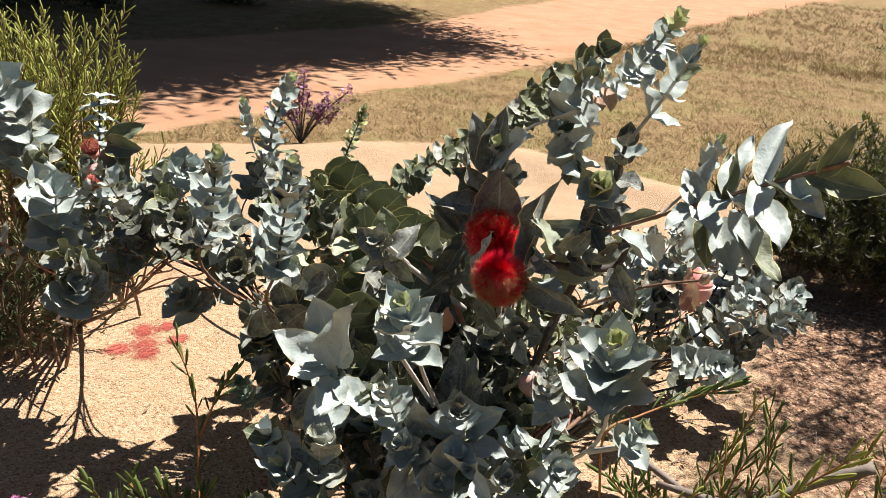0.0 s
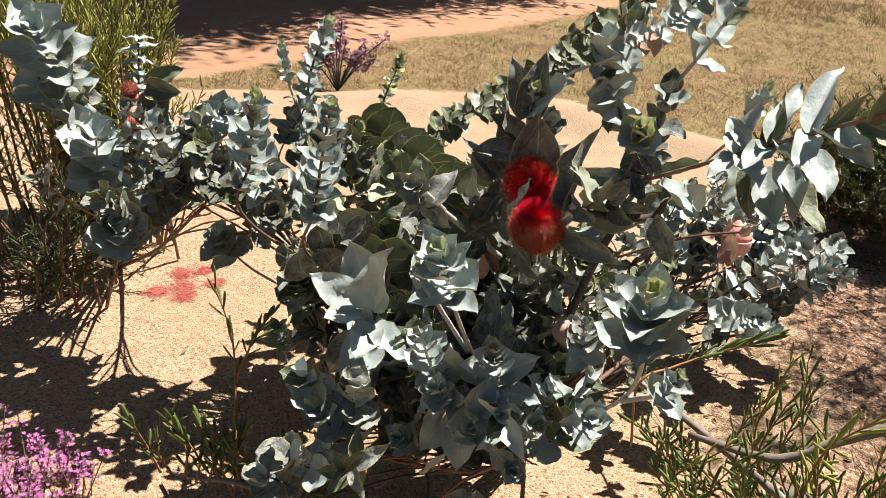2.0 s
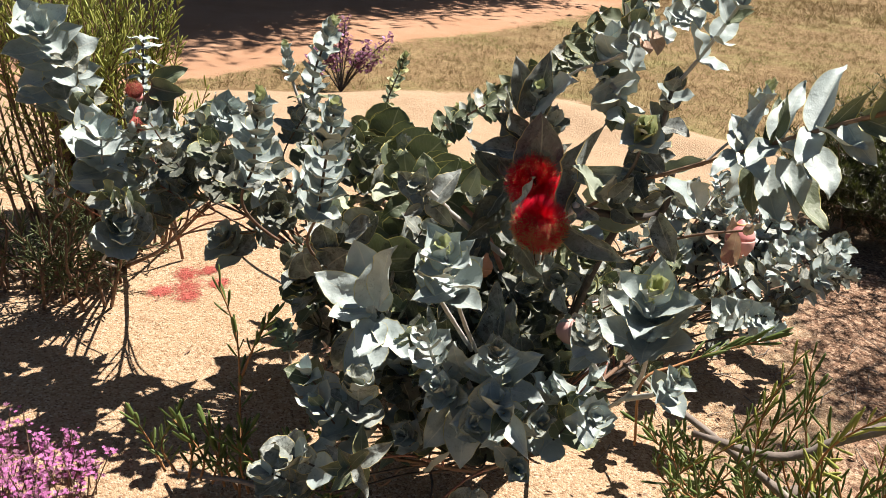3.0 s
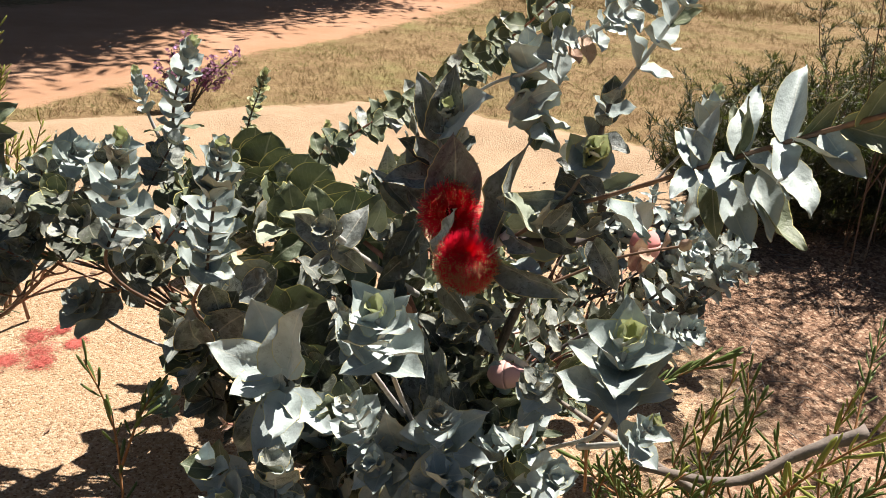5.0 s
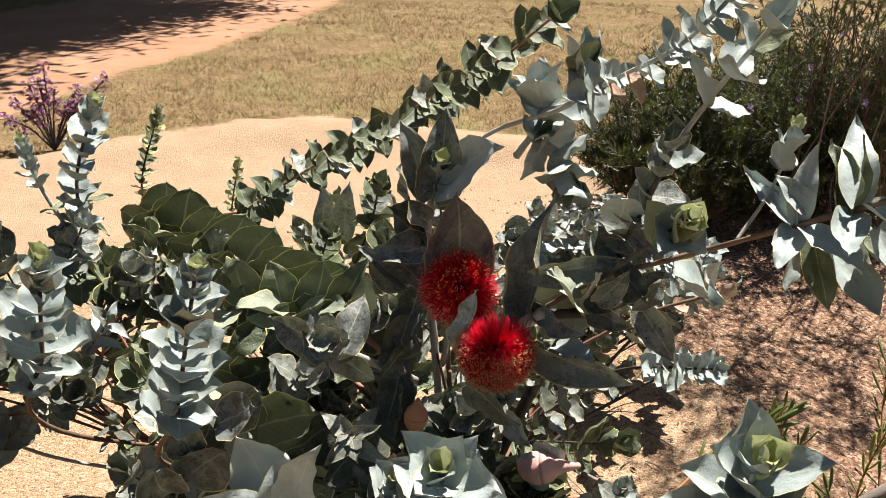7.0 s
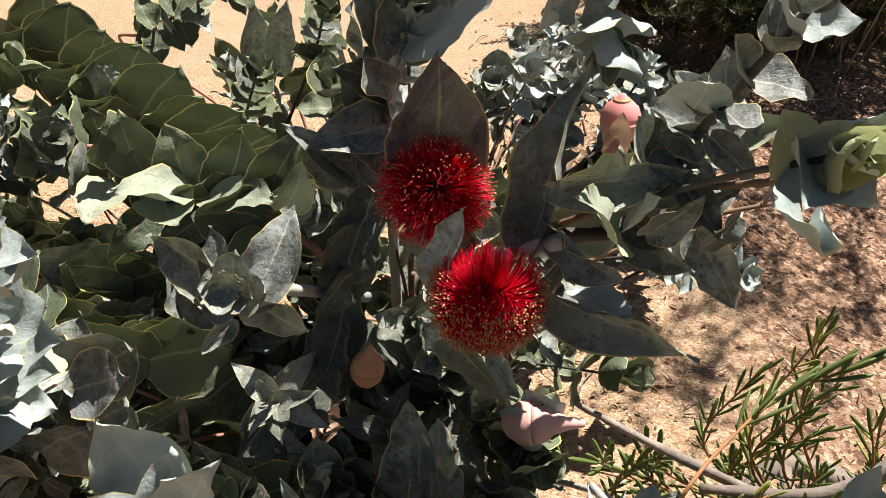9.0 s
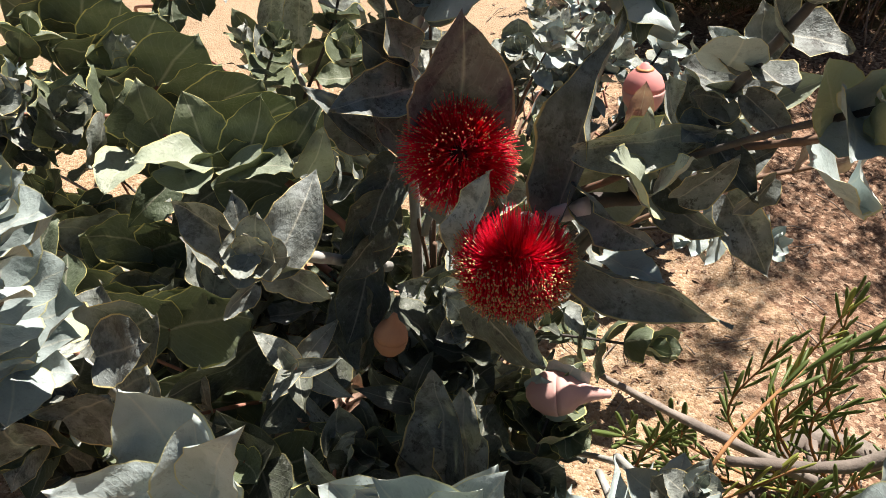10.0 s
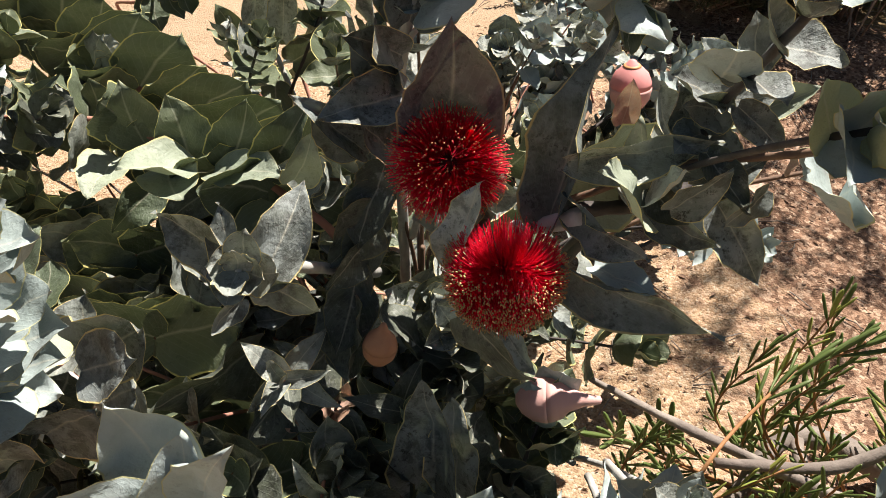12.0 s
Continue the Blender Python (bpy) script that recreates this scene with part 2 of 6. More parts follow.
def ground_paint():
    p = Paint("ground", 0.95, 0.15)
    where = p.place()

    def mask(key):
        n = p.node("ShaderNodeAttribute")
        n.attribute_name = key
        return n.outputs["Fac"]

    ragged = p.math("MULTIPLY", p.math("SUBTRACT", p.noise(where, 9, 6, 0.7), 0.5), 0.9)
    sand_f = p.ramp(p.math("ADD", mask("sand"), ragged), (0.42, 0.0), (0.56, 1.0))
    track_f = p.ramp(p.math("ADD", mask("track"), ragged), (0.40, 0.0), (0.60, 1.0))
    litter_f = p.ramp(p.math("ADD", mask("litter"), p.math("MULTIPLY", p.math("SUBTRACT", p.noise(where, 14, 6, 0.75), 0.5), 1.6)), (0.45, 0.0), (0.7, 1.0))
    grain = p.cells(where, 210)
    coarse = p.cells(where, 80)
    clump = p.noise(where, 55, 5, 0.7)
    hue = p.node("ShaderNodeSeparateColor")
    p.link(grain.outputs["Color"], hue.inputs[0])
    sand_c = p.ramp(hue.outputs[0], (0.0, (0.152, 0.088, 0.048)), (0.2, (0.336, 0.220, 0.132)), (0.7, (0.424, 0.296, 0.188)), (1.0, (0.528, 0.424, 0.308)))
    # shade in the hollows between clumps, put into the sand colour
    sand_c = p.mix(p.ramp(clump, (0.34, 0.35), (0.5, 0.0)), sand_c, (0.232, 0.140, 0.080))
    sand_c = p.mix(p.math("MULTIPLY", p.ramp(p.noise(where, 3.5, 5), (0.4, 0.0), (0.7, 1.0)), 0.35), sand_c, (0.360, 0.228, 0.124))
    far_sand = p.ramp(p.noise(where, 7, 6, 0.7), (0.35, (0.322, 0.222, 0.140)), (0.65, (0.385, 0.278, 0.186)))
    smooth_f = p.math("MULTIPLY", p.ramp(p.math("ADD", mask("loose"), ragged), (0.4, 0.0), (0.7, 1.0)), 0.75)
    sand_c = p.mix(smooth_f, sand_c, far_sand)
    bits = p.cells(where, 120)
    bit = p.node("ShaderNodeSeparateColor")
    p.link(bits.outputs["Color"], bit.inputs[0])
    dirt = p.ramp(bit.outputs[1], (0.0, (0.07, 0.038, 0.025)), (0.35, (0.18, 0.098, 0.062)), (0.65, (0.30, 0.182, 0.118)), (1.0, (0.48, 0.34, 0.24)))
    dirt = p.mix(p.ramp(p.noise(where, 45, 6, 0.8), (0.48, 0.0), (0.64, 0.6)), dirt, (0.13, 0.07, 0.046))
    sand_c = p.mix(p.math("MULTIPLY", litter_f, 0.92), sand_c, dirt)
    track_c = p.ramp(p.noise(where, 2.2, 7, 0.65), (0.3, (0.328, 0.180, 0.104)), (0.7, (0.416, 0.248, 0.160)))
    track_c = p.mix(p.ramp(p.noise(where, 90, 3, 0.8), (0.62, 0.0), (0.75, 0.5)), track_c, (0.240, 0.120, 0.064))
    turf = p.ramp(p.noise(where, 34, 8, 0.85), (0.34, (0.074, 0.049, 0.023)), (0.5, (0.230, 0.160, 0.082)), (0.75, (0.361, 0.275, 0.143)))
    turf = p.mix(p.ramp(p.noise(where, 1.3, 4, 0.6), (0.48, 0.0), (0.68, 0.65)), turf, (0.180, 0.180, 0.066))
    turf = p.mix(p.ramp(p.noise(where, 5.5, 6, 0.75), (0.44, 0.55), (0.56, 0.0)), turf, (0.139, 0.082, 0.041))
    c = p.mix(track_f, turf, track_c)
    c = p.mix(sand_f, c, sand_c)
    p.colour(c)
    height = p.math("ADD", p.math("MULTIPLY", grain.outputs["Distance"], -0.5), p.math("ADD", p.math("MULTIPLY", coarse.outputs["Distance"], -0.12), p.math("MULTIPLY", clump, 1.1)))
    p.bump(height, 0.75, 0.010)
    return p.mat


GROUND = ground_paint()


# ---- building helpers ----
rng = random.Random(7)


def mesh_of(name, verts, faces, mats, uvs=None, smooth=True, marks=None):
    me = bpy.data.meshes.new(name)
    me.from_pydata([tuple(v) for v in verts], [], [tuple(f) for f in faces])
    for m in (mats if isinstance(mats, (list, tuple)) else [mats]):
        me.materials.append(m)
    if uvs is not None:
        flat = np.asarray(uvs, dtype=np.float32)
        loops = np.empty(len(me.loops), dtype=np.int32)
        me.loops.foreach_get("vertex_index", loops)
        me.uv_layers.new(name="UVMap").data.foreach_set("uv", flat[loops].ravel())
    if smooth:
        me.polygons.foreach_set("use_smooth", [True] * len(me.polygons))
    if marks is not None:
        me.polygons.foreach_set("material_index", marks)
    me.update()
    return me


def part(name, me, parent=None, label="", at=None, kind=""):
    """One mesh object; at: its pose in the world."""
    ob = new(name, me)
    if at is not None:
        ob.matrix_world = at
    if parent is not None:
        ob.parent = parent
        ob.matrix_parent_inverse = parent_pose(parent).inverted()
    if label or kind:
        tagged(ob, label, kind=kind)
    return ob


def parent_pose(ob):
    m = ob.matrix_basis.copy()
    if ob.parent is not None:
        m = parent_pose(ob.parent) @ ob.matrix_parent_inverse @ m
    return m


def thing(name, at, label, category, group="", kind=""):
    ob = new(name)
    ob.empty_display_size = 0.05
    ob.matrix_basis = Matrix.Translation(at)
    return tagged(ob, label, category, group, kind)


class Heap:
    """Collects the pieces of one joined mesh."""

    def __init__(self):
        self.v, self.f, self.uv, self.marks, self.n = [], [], [], [], 0

    def add(self, verts, faces, uvs=None, mark=0):
        verts = np.asarray(verts, dtype=float)
        self.v.append(verts)
        self.f.extend([tuple(i + self.n for i in f) for f in faces])
        self.uv.append(np.full((len(verts), 2), 0.5) if uvs is None else np.asarray(uvs))
        self.marks.extend([mark] * len(faces))
        self.n += len(verts)

    def put(self, geo, m, mark=0):
        v = np.asarray(geo[0]) @ np.array(m.to_3x3()).T + np.array(m.translation)
        self.add(v, geo[1], geo[2], mark)

    def mesh(self, name, mats, smooth=True):
        return mesh_of(name, np.concatenate(self.v), self.f, mats, np.concatenate(self.uv), smooth, self.marks)


def glide(points, n):
    """n points of a smooth line through the given ones."""
    pts = [Vector(p) for p in points]
    pts = [pts[0] * 2 - pts[1]] + pts + [pts[-1] * 2 - pts[-2]]
    out = []
    spans = len(pts) - 3
    for i in range(n):
        s = i / (n - 1) * spans
        k = min(int(s), spans - 1)
        u = s - k
        a, b, c, d = pts[k:k + 4]
        out.append(0.5 * ((2 * b) + (c - a) * u + (2 * a - 5 * b + 4 * c - d) * u * u + (3 * b - a - 3 * c + d) * u ** 3))
    return out


def tube(line, r0, r1, sides=7, bumps=0.0, seed=0):
    """A tapered round stem along a line: verts, faces, uvs."""
    r = random.Random(seed)
    verts, faces, uvs = [], [], []
    n = len(line)
    side = None
    for i, p in enumerate(line):
        way = (line[min(i + 1, n - 1)] - line[max(i - 1, 0)]).normalized()
        if side is None:
            side = way.orthogonal().normalized()
        side = (side - way * side.dot(way)).normalized()
        up = way.cross(side)
        rad = r0 + (r1 - r0) * i / (n - 1)
        for k in range(sides):
            a = 2 * math.pi * k / sides
            rr = rad * (1 + bumps * r.uniform(-1, 1))
            verts.append(p + (side * math.cos(a) + up * math.sin(a)) * rr)
            uvs.append((k / sides, i / n))
    for i in range(n - 1):
        for k in range(sides):
            a, b = i * sides + k, i * sides + (k + 1) % sides
            faces.append((a, b, b + sides, a + sides))
    faces.append(tuple(range(sides))[::-1])
    faces.append(tuple(range((n - 1) * sides, n * sides)))
    return verts, faces, uvs


OUTLINES = {
    "ovate": ((0, 0.34), (0.05, 0.66), (0.14, 0.88), (0.28, 1.0), (0.42, 0.985), (0.56, 0.89), (0.7, 0.70), (0.81, 0.49), (0.89, 0.28), (0.95, 0.11), (1, 0)),
    "disc": ((0, 0.36), (0.06, 0.72), (0.18, 0.94), (0.36, 1.0), (0.52, 0.97), (0.67, 0.85), (0.79, 0.66), (0.88, 0.42), (0.93, 0.22), (0.965, 0.08), (1, 0)),
    "lance": ((0, 0.36), (0.06, 0.68), (0.15, 0.9), (0.27, 1.0), (0.42, 0.94), (0.57, 0.78), (0.72, 0.55), (0.84, 0.32), (0.92, 0.15), (0.97, 0.05), (1, 0)),
}


def leaf_geo(seed, width=0.66, fold=0.22, curl=0.15, wave=0.035, twist=0.0, cup=0.0, cols=6, outline="ovate", rumple=0.05, nick=0.03):
    """A sessile leaf one unit long: its base at the origin, its length along y, its upper face to z."""
    r = random.Random(seed)
    ph, ph2, fr = r.uniform(0, 6.28), r.uniform(0, 6.28), r.uniform(7, 14)
    lean = r.uniform(-0.08, 0.08)
    verts, faces, uvs = [], [], []
    form = OUTLINES[outline]
    fine = np.interp(np.arange(15) / 14, np.arange(len(form)) / (len(form) - 1), [q for q, _ in form])
    for u in fine:
        u = float(u)
        h = width / 2 * float(np.interp(u, [q for q, _ in form], [q for _, q in form]))
        tw = twist * u
        for j in range(cols + 1):
            v = -1 + 2 * j / cols
            x = v * h * (1 + nick * abs(v) * math.sin(31 * u + ph2 + v))
            z = fold * (math.sqrt(x * x + 0.006) - 0.077) * (1 - 0.4 * u) + wave * abs(v) ** 2 * math.sin(fr * u + ph + (1.3 if v > 0 else 0) * ph2) * min(1.0, 3 * u) - curl * u * u + cup * v * v * h
            y = u - 0.22 * abs(v) * max(0.0, 0.25 - u)
            z += rumple * noise.noise(Vector((x * 5 + seed * 3.1, y * 5, 0.5))) * min(1.0, u * 4)
            x += lean * math.sin(u * 3)
            x, z = x * math.cos(tw) - z * math.sin(tw), x * math.sin(tw) + z * math.cos(tw)
            verts.append((x, y, z))
            uvs.append((0.5 + v / 2, u))
    w = cols + 1
    for i in range(len(fine) - 1):
        for j in range(cols):
            a = i * w + j
            faces.append((a, a + 1, a + w + 1, a + w))
    return np.array(verts), faces, np.array(uvs)


BROAD = [leaf_geo(k, width=rng.uniform(0.72, 0.95), fold=rng.uniform(0.0, 0.35), curl=rng.uniform(-0.2, 0.1), wave=rng.uniform(0.03, 0.09), twist=rng.uniform(-0.25, 0.25), cup=rng.uniform(0.1, 0.5)) for k in range(12)]
TALL = [leaf_geo(40 + k, width=rng.uniform(0.40, 0.54), fold=rng.uniform(0.1, 0.5), curl=rng.uniform(-0.25, 0.3), wave=rng.uniform(0.03, 0.08), twist=rng.uniform(-0.4, 0.4), cup=rng.uniform(0.0, 0.5), outline="lance") for k in range(8)]
ROUND = [leaf_geo(80 + k, width=rng.uniform(0.92, 1.1), fold=rng.uniform(0.0, 0.3), curl=rng.uniform(-0.25, 0.2), wave=rng.uniform(0.04, 0.09), outline="disc", cup=rng.uniform(0.15, 0.5), rumple=0.09) for k in range(8)]
FLAT = [leaf_geo(120 + k, width=1.0, fold=rng.uniform(0.05, 0.3), curl=rng.uniform(-0.12, 0.15), wave=rng.uniform(0.03, 0.07), twist=rng.uniform(-0.3, 0.3), cup=rng.uniform(0.0, 0.25), cols=8, rumple=0.07) for k in range(6)]
SHAPES = {"broad": BROAD, "tall": TALL, "round": ROUND, "flat": FLAT}
LEAF_MESHES = {}


def leaf_mesh(shape, k, mat):
    key = (shape, k, mat.name)
    if key not in LEAF_MESHES:
        geo = SHAPES[shape][k]
        LEAF_MESHES[key] = mesh_of("leaf", geo[0], geo[1], mat, geo[2])
    return LEAF_MESHES[key]


def leaf_pose(at, way, face, size, broad=1.0):
    """A leaf's pose: its length along way, its upper face towards face."""
    y = Vector(way).normalized()
    z = Vector(face)
    z = (z - y * z.dot(y)).normalized()
    x = y.cross(z)
    m = Matrix((x, y, z)).transposed().to_4x4()
    return Matrix.Translation(at) @ m @ Matrix.Diagonal((size * broad, size, size, 1))


def shoot(shrub, points, size=(0.02, 0.075), pairs=9, gap=0.026, open_=(22, 72), shape="broad", leaf_mat=None, stem_mat=None,
          r=(0.0048, 0.002), turn=0.0, singles=True, tip_mat=None, tip_pairs=2, grow=5, bare=0.0, droop=0.0, seed=0, mix=None, jitter=12, keep=1.0, first=None, step=90, wide=1.0):
    """A stem through the points, base first, with opposite leaf pairs from its tip down. singles: each leaf an object of its own."""
    rr = random.Random(seed * 31 + 5)
    leaf_mat, stem_mat = leaf_mat or SILVER, stem_mat or STEM_SILVER
    line = glide(points, 8 * len(points))
    stem = part("stem", mesh_of("stem", *tube(line, r[0], r[1], 8, 0.12, seed)[:2], stem_mat), shrub)
    length = [0.0]
    for a, b in zip(line, line[1:]):
        length.append(length[-1] + (b - a).length)
    total = length[-1]

    def at_length(s):
        s = max(0.0, min(total, s))
        for k in range(len(line) - 1):
            if length[k + 1] >= s:
                u = (s - length[k]) / max(1e-6, length[k + 1] - length[k])
                return line[k].lerp(line[k + 1], u), (line[k + 1] - line[k]).normalized()
        return line[-1], (line[-1] - line[-2]).normalized()

    heap, mats = Heap(), [leaf_mat]
    s = total
    ref = None
    for i in range(pairs):
        p, axis = at_length(s)
        if ref is None:
            ref = axis.orthogonal().normalized()
            ref = Matrix.Rotation(radians(turn), 3, axis) @ (Vector(first) if first else ref)
        ref = (ref - axis * ref.dot(axis)).normalized()
        f = min(1.0, (i + 0.4) / grow)
        big = size[0] + (size[1] - size[0]) * f ** 0.8
        ang = open_[0] + (open_[1] - open_[0]) * min(1.0, i / (grow + 2))
        for k in range(2):
            if rr.random() > keep:
                continue
            radial = Matrix.Rotation(radians(step * i + 180 * k + rr.uniform(-jitter, jitter)), 3, axis) @ ref
            a = radians(ang + rr.uniform(-jitter, jitter))
            way = axis * math.cos(a) + radial * math.sin(a) + Vector((0, 0, -droop * f))
            face = axis * math.sin(a) - radial * math.cos(a)
            m = leaf_pose(p + radial * r[1] * 0.5, way, face, big * rr.uniform(0.85, 1.15), wide * rr.uniform(0.9, 1.1))
            mat = leaf_mat
            if tip_mat is not None and i < tip_pairs:
                mat = tip_mat
            elif mix is not None and rr.random() < mix[1]:
                mat = mix[0]
            kk = rr.randrange(len(SHAPES[shape]))
            if singles:
                part("leaf", leaf_mesh(shape, kk, mat), stem, at=m)
            else:
                if mat not in mats:
                    mats.append(mat)
                heap.put(SHAPES[shape][kk], m, mats.index(mat))
        s -= gap * (0.35 + 0.65 * f)
        if s < bare:
            break
    if heap.n:
        part("foliage", heap.mesh("foliage", mats), stem, kind="stuff")
    return stem


def lathe(profile, at, axis, sides=28):
    """A turned body: profile of (radius, height) along axis."""
    z = Vector(axis).normalized()
    x = z.orthogonal().normalized()
    y = z.cross(x)
    verts, faces = [], []
    for rad, h in profile:
        for k in range(sides):
            a = 2 * math.pi * k / sides
            verts.append(Vector(at) + z * h + (x * math.cos(a) + y * math.sin(a)) * rad)
    for i in range(len(profile) - 1):
        for k in range(sides):
            a, b = i * sides + k, i * sides + (k + 1) % sides
            faces.append((a, b, b + sides, a + sides))
    faces.append(tuple(range(sides))[::-1])
    faces.append(tuple(range((len(profile) - 1) * sides, len(profile) * sides)))
    return verts, faces


def flower(shrub, at, axis, radius, count=900, seed=1, spread=118, label="", dusted=0.5, line_up=9.0, reach=(0.72, 1.06), core=0.425, hair_mat=None, cup_mat=None):
    """A pompom of stamens round a flat woody cup."""
    rr = random.Random(seed)
    z = Vector(axis).normalized()
    x = z.orthogonal().normalized()
    y = z.cross(x)
    at = Vector(at)
    cup = part("flower", mesh_of("flower_cup", *lathe([(0.003, -0.022), (0.010, -0.018), (0.016, -0.006), (0.017, 0.001), (0.013, 0.003), (0.006, 0.001), (0.002, 0.009)], at, z), cup_mat or CUP_RED), shrub, label)
    hair, dust = Heap(), Heap()
    for i in range(count):
        a = rr.uniform(0, 2 * math.pi)
        tilt = radians(spread) * rr.random() ** core
        out = x * math.cos(a) + y * math.sin(a)
        start = at + out * rr.uniform(0.006, 0.0155)
        long = radius * rr.uniform(*reach)
        end = at + (z * math.cos(tilt) + out * math.sin(tilt)) * long + Vector((rr.uniform(-1, 1), rr.uniform(-1, 1), rr.uniform(-1, 1))) * radius * 0.05
        mid = (start + end) / 2 + z * radius * 0.16 * math.sin(tilt) + out * 0.004
        line = [start, start.lerp(mid, 0.55) + z * 0.002, mid, mid.lerp(end, 0.6) + (out * 0.1 + z * 0.15) * radius * 0.12, end]
        t = tube(line, 0.00034, 0.00022, 3)
        hair.add([tuple(v) for v in t[0]], t[1][:-2])
        way = (end - line[-2]).normalized()
        o = way.orthogonal().normalized() * 0.00078
        q = way.cross(o)
        if rr.random() > dusted or end.z - at.z > line_up + rr.gauss(0, 0.006):
            continue
        dust.add([tuple(v) for v in (end - way * 0.0008, end + o, end + q, end - o, end - q, end + way * 0.0016)],
                 [(0, 2, 1), (0, 3, 2), (0, 4, 3), (0, 1, 4), (5, 1, 2), (5, 2, 3), (5, 3, 4), (5, 4, 1)])
    part("filament", hair.mesh("filaments", hair_mat or RED), cup, "crimson filaments" if hair_mat is None else "salmon-pink filaments", kind="stuff")
    part("anther", dust.mesh("anthers", ANTHER), cup, "pale yellow anthers", kind="stuff")
    return cup


def bud(shrub, at, axis, size, body_mat, cap_mat, beak=0.6, ring=False, label=""):
    """A round bud: a bowl below, a beaked cap above, with an orange ring where it opens."""
    at, z = Vector(at), Vector(axis).normalized()
    r = size / 2
    body = part("bud", mesh_of("bud_bowl", *lathe([(r * 0.22, -r * 1.25), (r * 0.6, -r * 1.0), (r * 0.92, -r * 0.5), (r, 0.0), (r * 0.98, r * 0.12)], at, z), body_mat), shrub, label)
    cap = [(r * 0.978, r * 0.115), (r * 0.94, r * 0.35), (r * 0.8, r * 0.7), (r * 0.52, r * 0.98), (r * 0.3, r * (1.0 + beak * 0.45)), (r * 0.16, r * (1.0 + beak)), (r * 0.03, r * (1.06 + beak))]
    part("bud_cap", mesh_of("bud_cap", *lathe(cap, at, z), cap_mat), body)
    if ring:
        part("bud_ring", mesh_of("bud_ring", *lathe([(r * 0.40, r * 1.02), (r * 0.43, r * 1.08), (r * 0.36, r * 1.15), (r * 0.2, r * 1.17)], at, z), BUD_RING), body, "orange ring")
    return body


def needle_geo(length=1.0, width=0.165):
    """A flat blunt linear leaf, one unit long, along y."""
    verts, faces = [(0, 0, 0)], []
    rows = ((0.15, 0.55), (0.5, 1.0), (0.85, 0.95), (0.97, 0.5))
    for u, w in rows:
        bend = 0.09 * u * u
        verts += [(w * width / 2, u * length, bend), (0, u * length, bend + width * 0.3 * w), (-w * width / 2, u * length, bend), (0, u * length, bend - width * 0.26 * w)]
    verts.append((0, length, 0.09))
    for k in range(4):
        faces.append((0, 1 + (k + 1) % 4, 1 + k))
        for i in range(3):
            a, b = 1 + i * 4 + k, 1 + i * 4 + (k + 1) % 4
            faces.append((a, b, b + 4, a + 4))
        faces.append((13 + k, 13 + (k + 1) % 4, 17))
    return np.array(verts), faces, np.full((len(verts), 2), 0.5)


NEEDLE_GEO = needle_geo()
BLADE = (np.array([(-0.03, 0, 0), (0.03, 0, 0), (0.022, 0.5, 0.08), (-0.022, 0.5, 0.08), (0.0, 1.0, 0.3)]), [(0, 1, 2, 3), (3, 2, 4)], np.full((5, 2), 0.5))
SPRIG = (BLADE[0] * np.array([2.2, 1, 1]), BLADE[1], BLADE[2])
NEEDLE_MESH = {}


def needle_shoot(bush, points, leaf=0.05, count=26, width=1.0, mat=None, stem_mat=None, r=(0.003, 0.0012), singles=False, seed=0, start=0.15, open_=(25, 60), geo=None):
    """A twig of blunt linear leaves."""
    rr = random.Random(seed * 17 + 3)
    mat, stem_mat = mat or NEEDLE, stem_mat or STEM_ORANGE
    line = glide(points, 7 * len(points))
    stem = part("stem", mesh_of("stem", *tube(line, r[0], r[1], 6, 0.1, seed)[:2], stem_mat), bush)
    heap = Heap()
    for i in range(count):
        f = start + (1 - start) * (i + rr.random()) / count
        s = f * (len(line) - 1)
        k = min(int(s), len(line) - 2)
        p = line[k].lerp(line[k + 1], s - k)
        axis = (line[k + 1] - line[k]).normalized()
        radial = Matrix.Rotation(i * 2.4 + rr.uniform(-0.5, 0.5), 3, axis) @ axis.orthogonal().normalized()
        a = radians(open_[1] + (open_[0] - open_[1]) * f + rr.uniform(-12, 12))
        way = axis * math.cos(a) + radial * math.sin(a) + Vector((0, 0, 0.15))
        m = leaf_pose(p, way, axis * math.sin(a) - radial * math.cos(a), leaf * rr.uniform(0.65, 1.15), width)
        if singles:
            if mat.name not in NEEDLE_MESH:
                NEEDLE_MESH[mat.name] = mesh_of("leaf", NEEDLE_GEO[0], NEEDLE_GEO[1], mat, NEEDLE_GEO[2])
            part("leaf", NEEDLE_MESH[mat.name], stem, at=m)
        else:
            heap.put(geo or NEEDLE_GEO, m)
    if heap.n:
        part("foliage", heap.mesh("foliage", mat), stem, kind="stuff")
    return stem


# ---- ground ----
def along(value, table):
    return float(np.interp(value, [a for a, _ in table], [b for _, b in table]))


SAND_EDGE = ((-6, 1.6), (-3, 3.0), (-1.9, 3.66), (-1.47, 4.0), (-0.97, 4.3), (-0.5, 4.56), (-0.1, 4.62), (0.5, 4.4), (1.0, 4.2), (1.25, 3.7), (1.6, 3.2), (2.4, 2.6), (6, 1.5))
TRACK_NEAR = ((-4, -9), (0, -5), (2.6, -3.1), (3.96, -2.04), (4.73, -1.67), (5.6, -1.38), (6.4, -0.92), (8.2, -0.21), (11.8, 0.93), (17.5, 2.93), (30, 8), (70, 26))
TRACK_FAR = ((-4, -13), (0, -9.5), (3.5, -6.0), (5, -4.7), (7, -3.3), (9.8, -1.9), (11.9, -1.53), (14.5, -0.86), (20, 1.0), (30, 5), (70, 22))


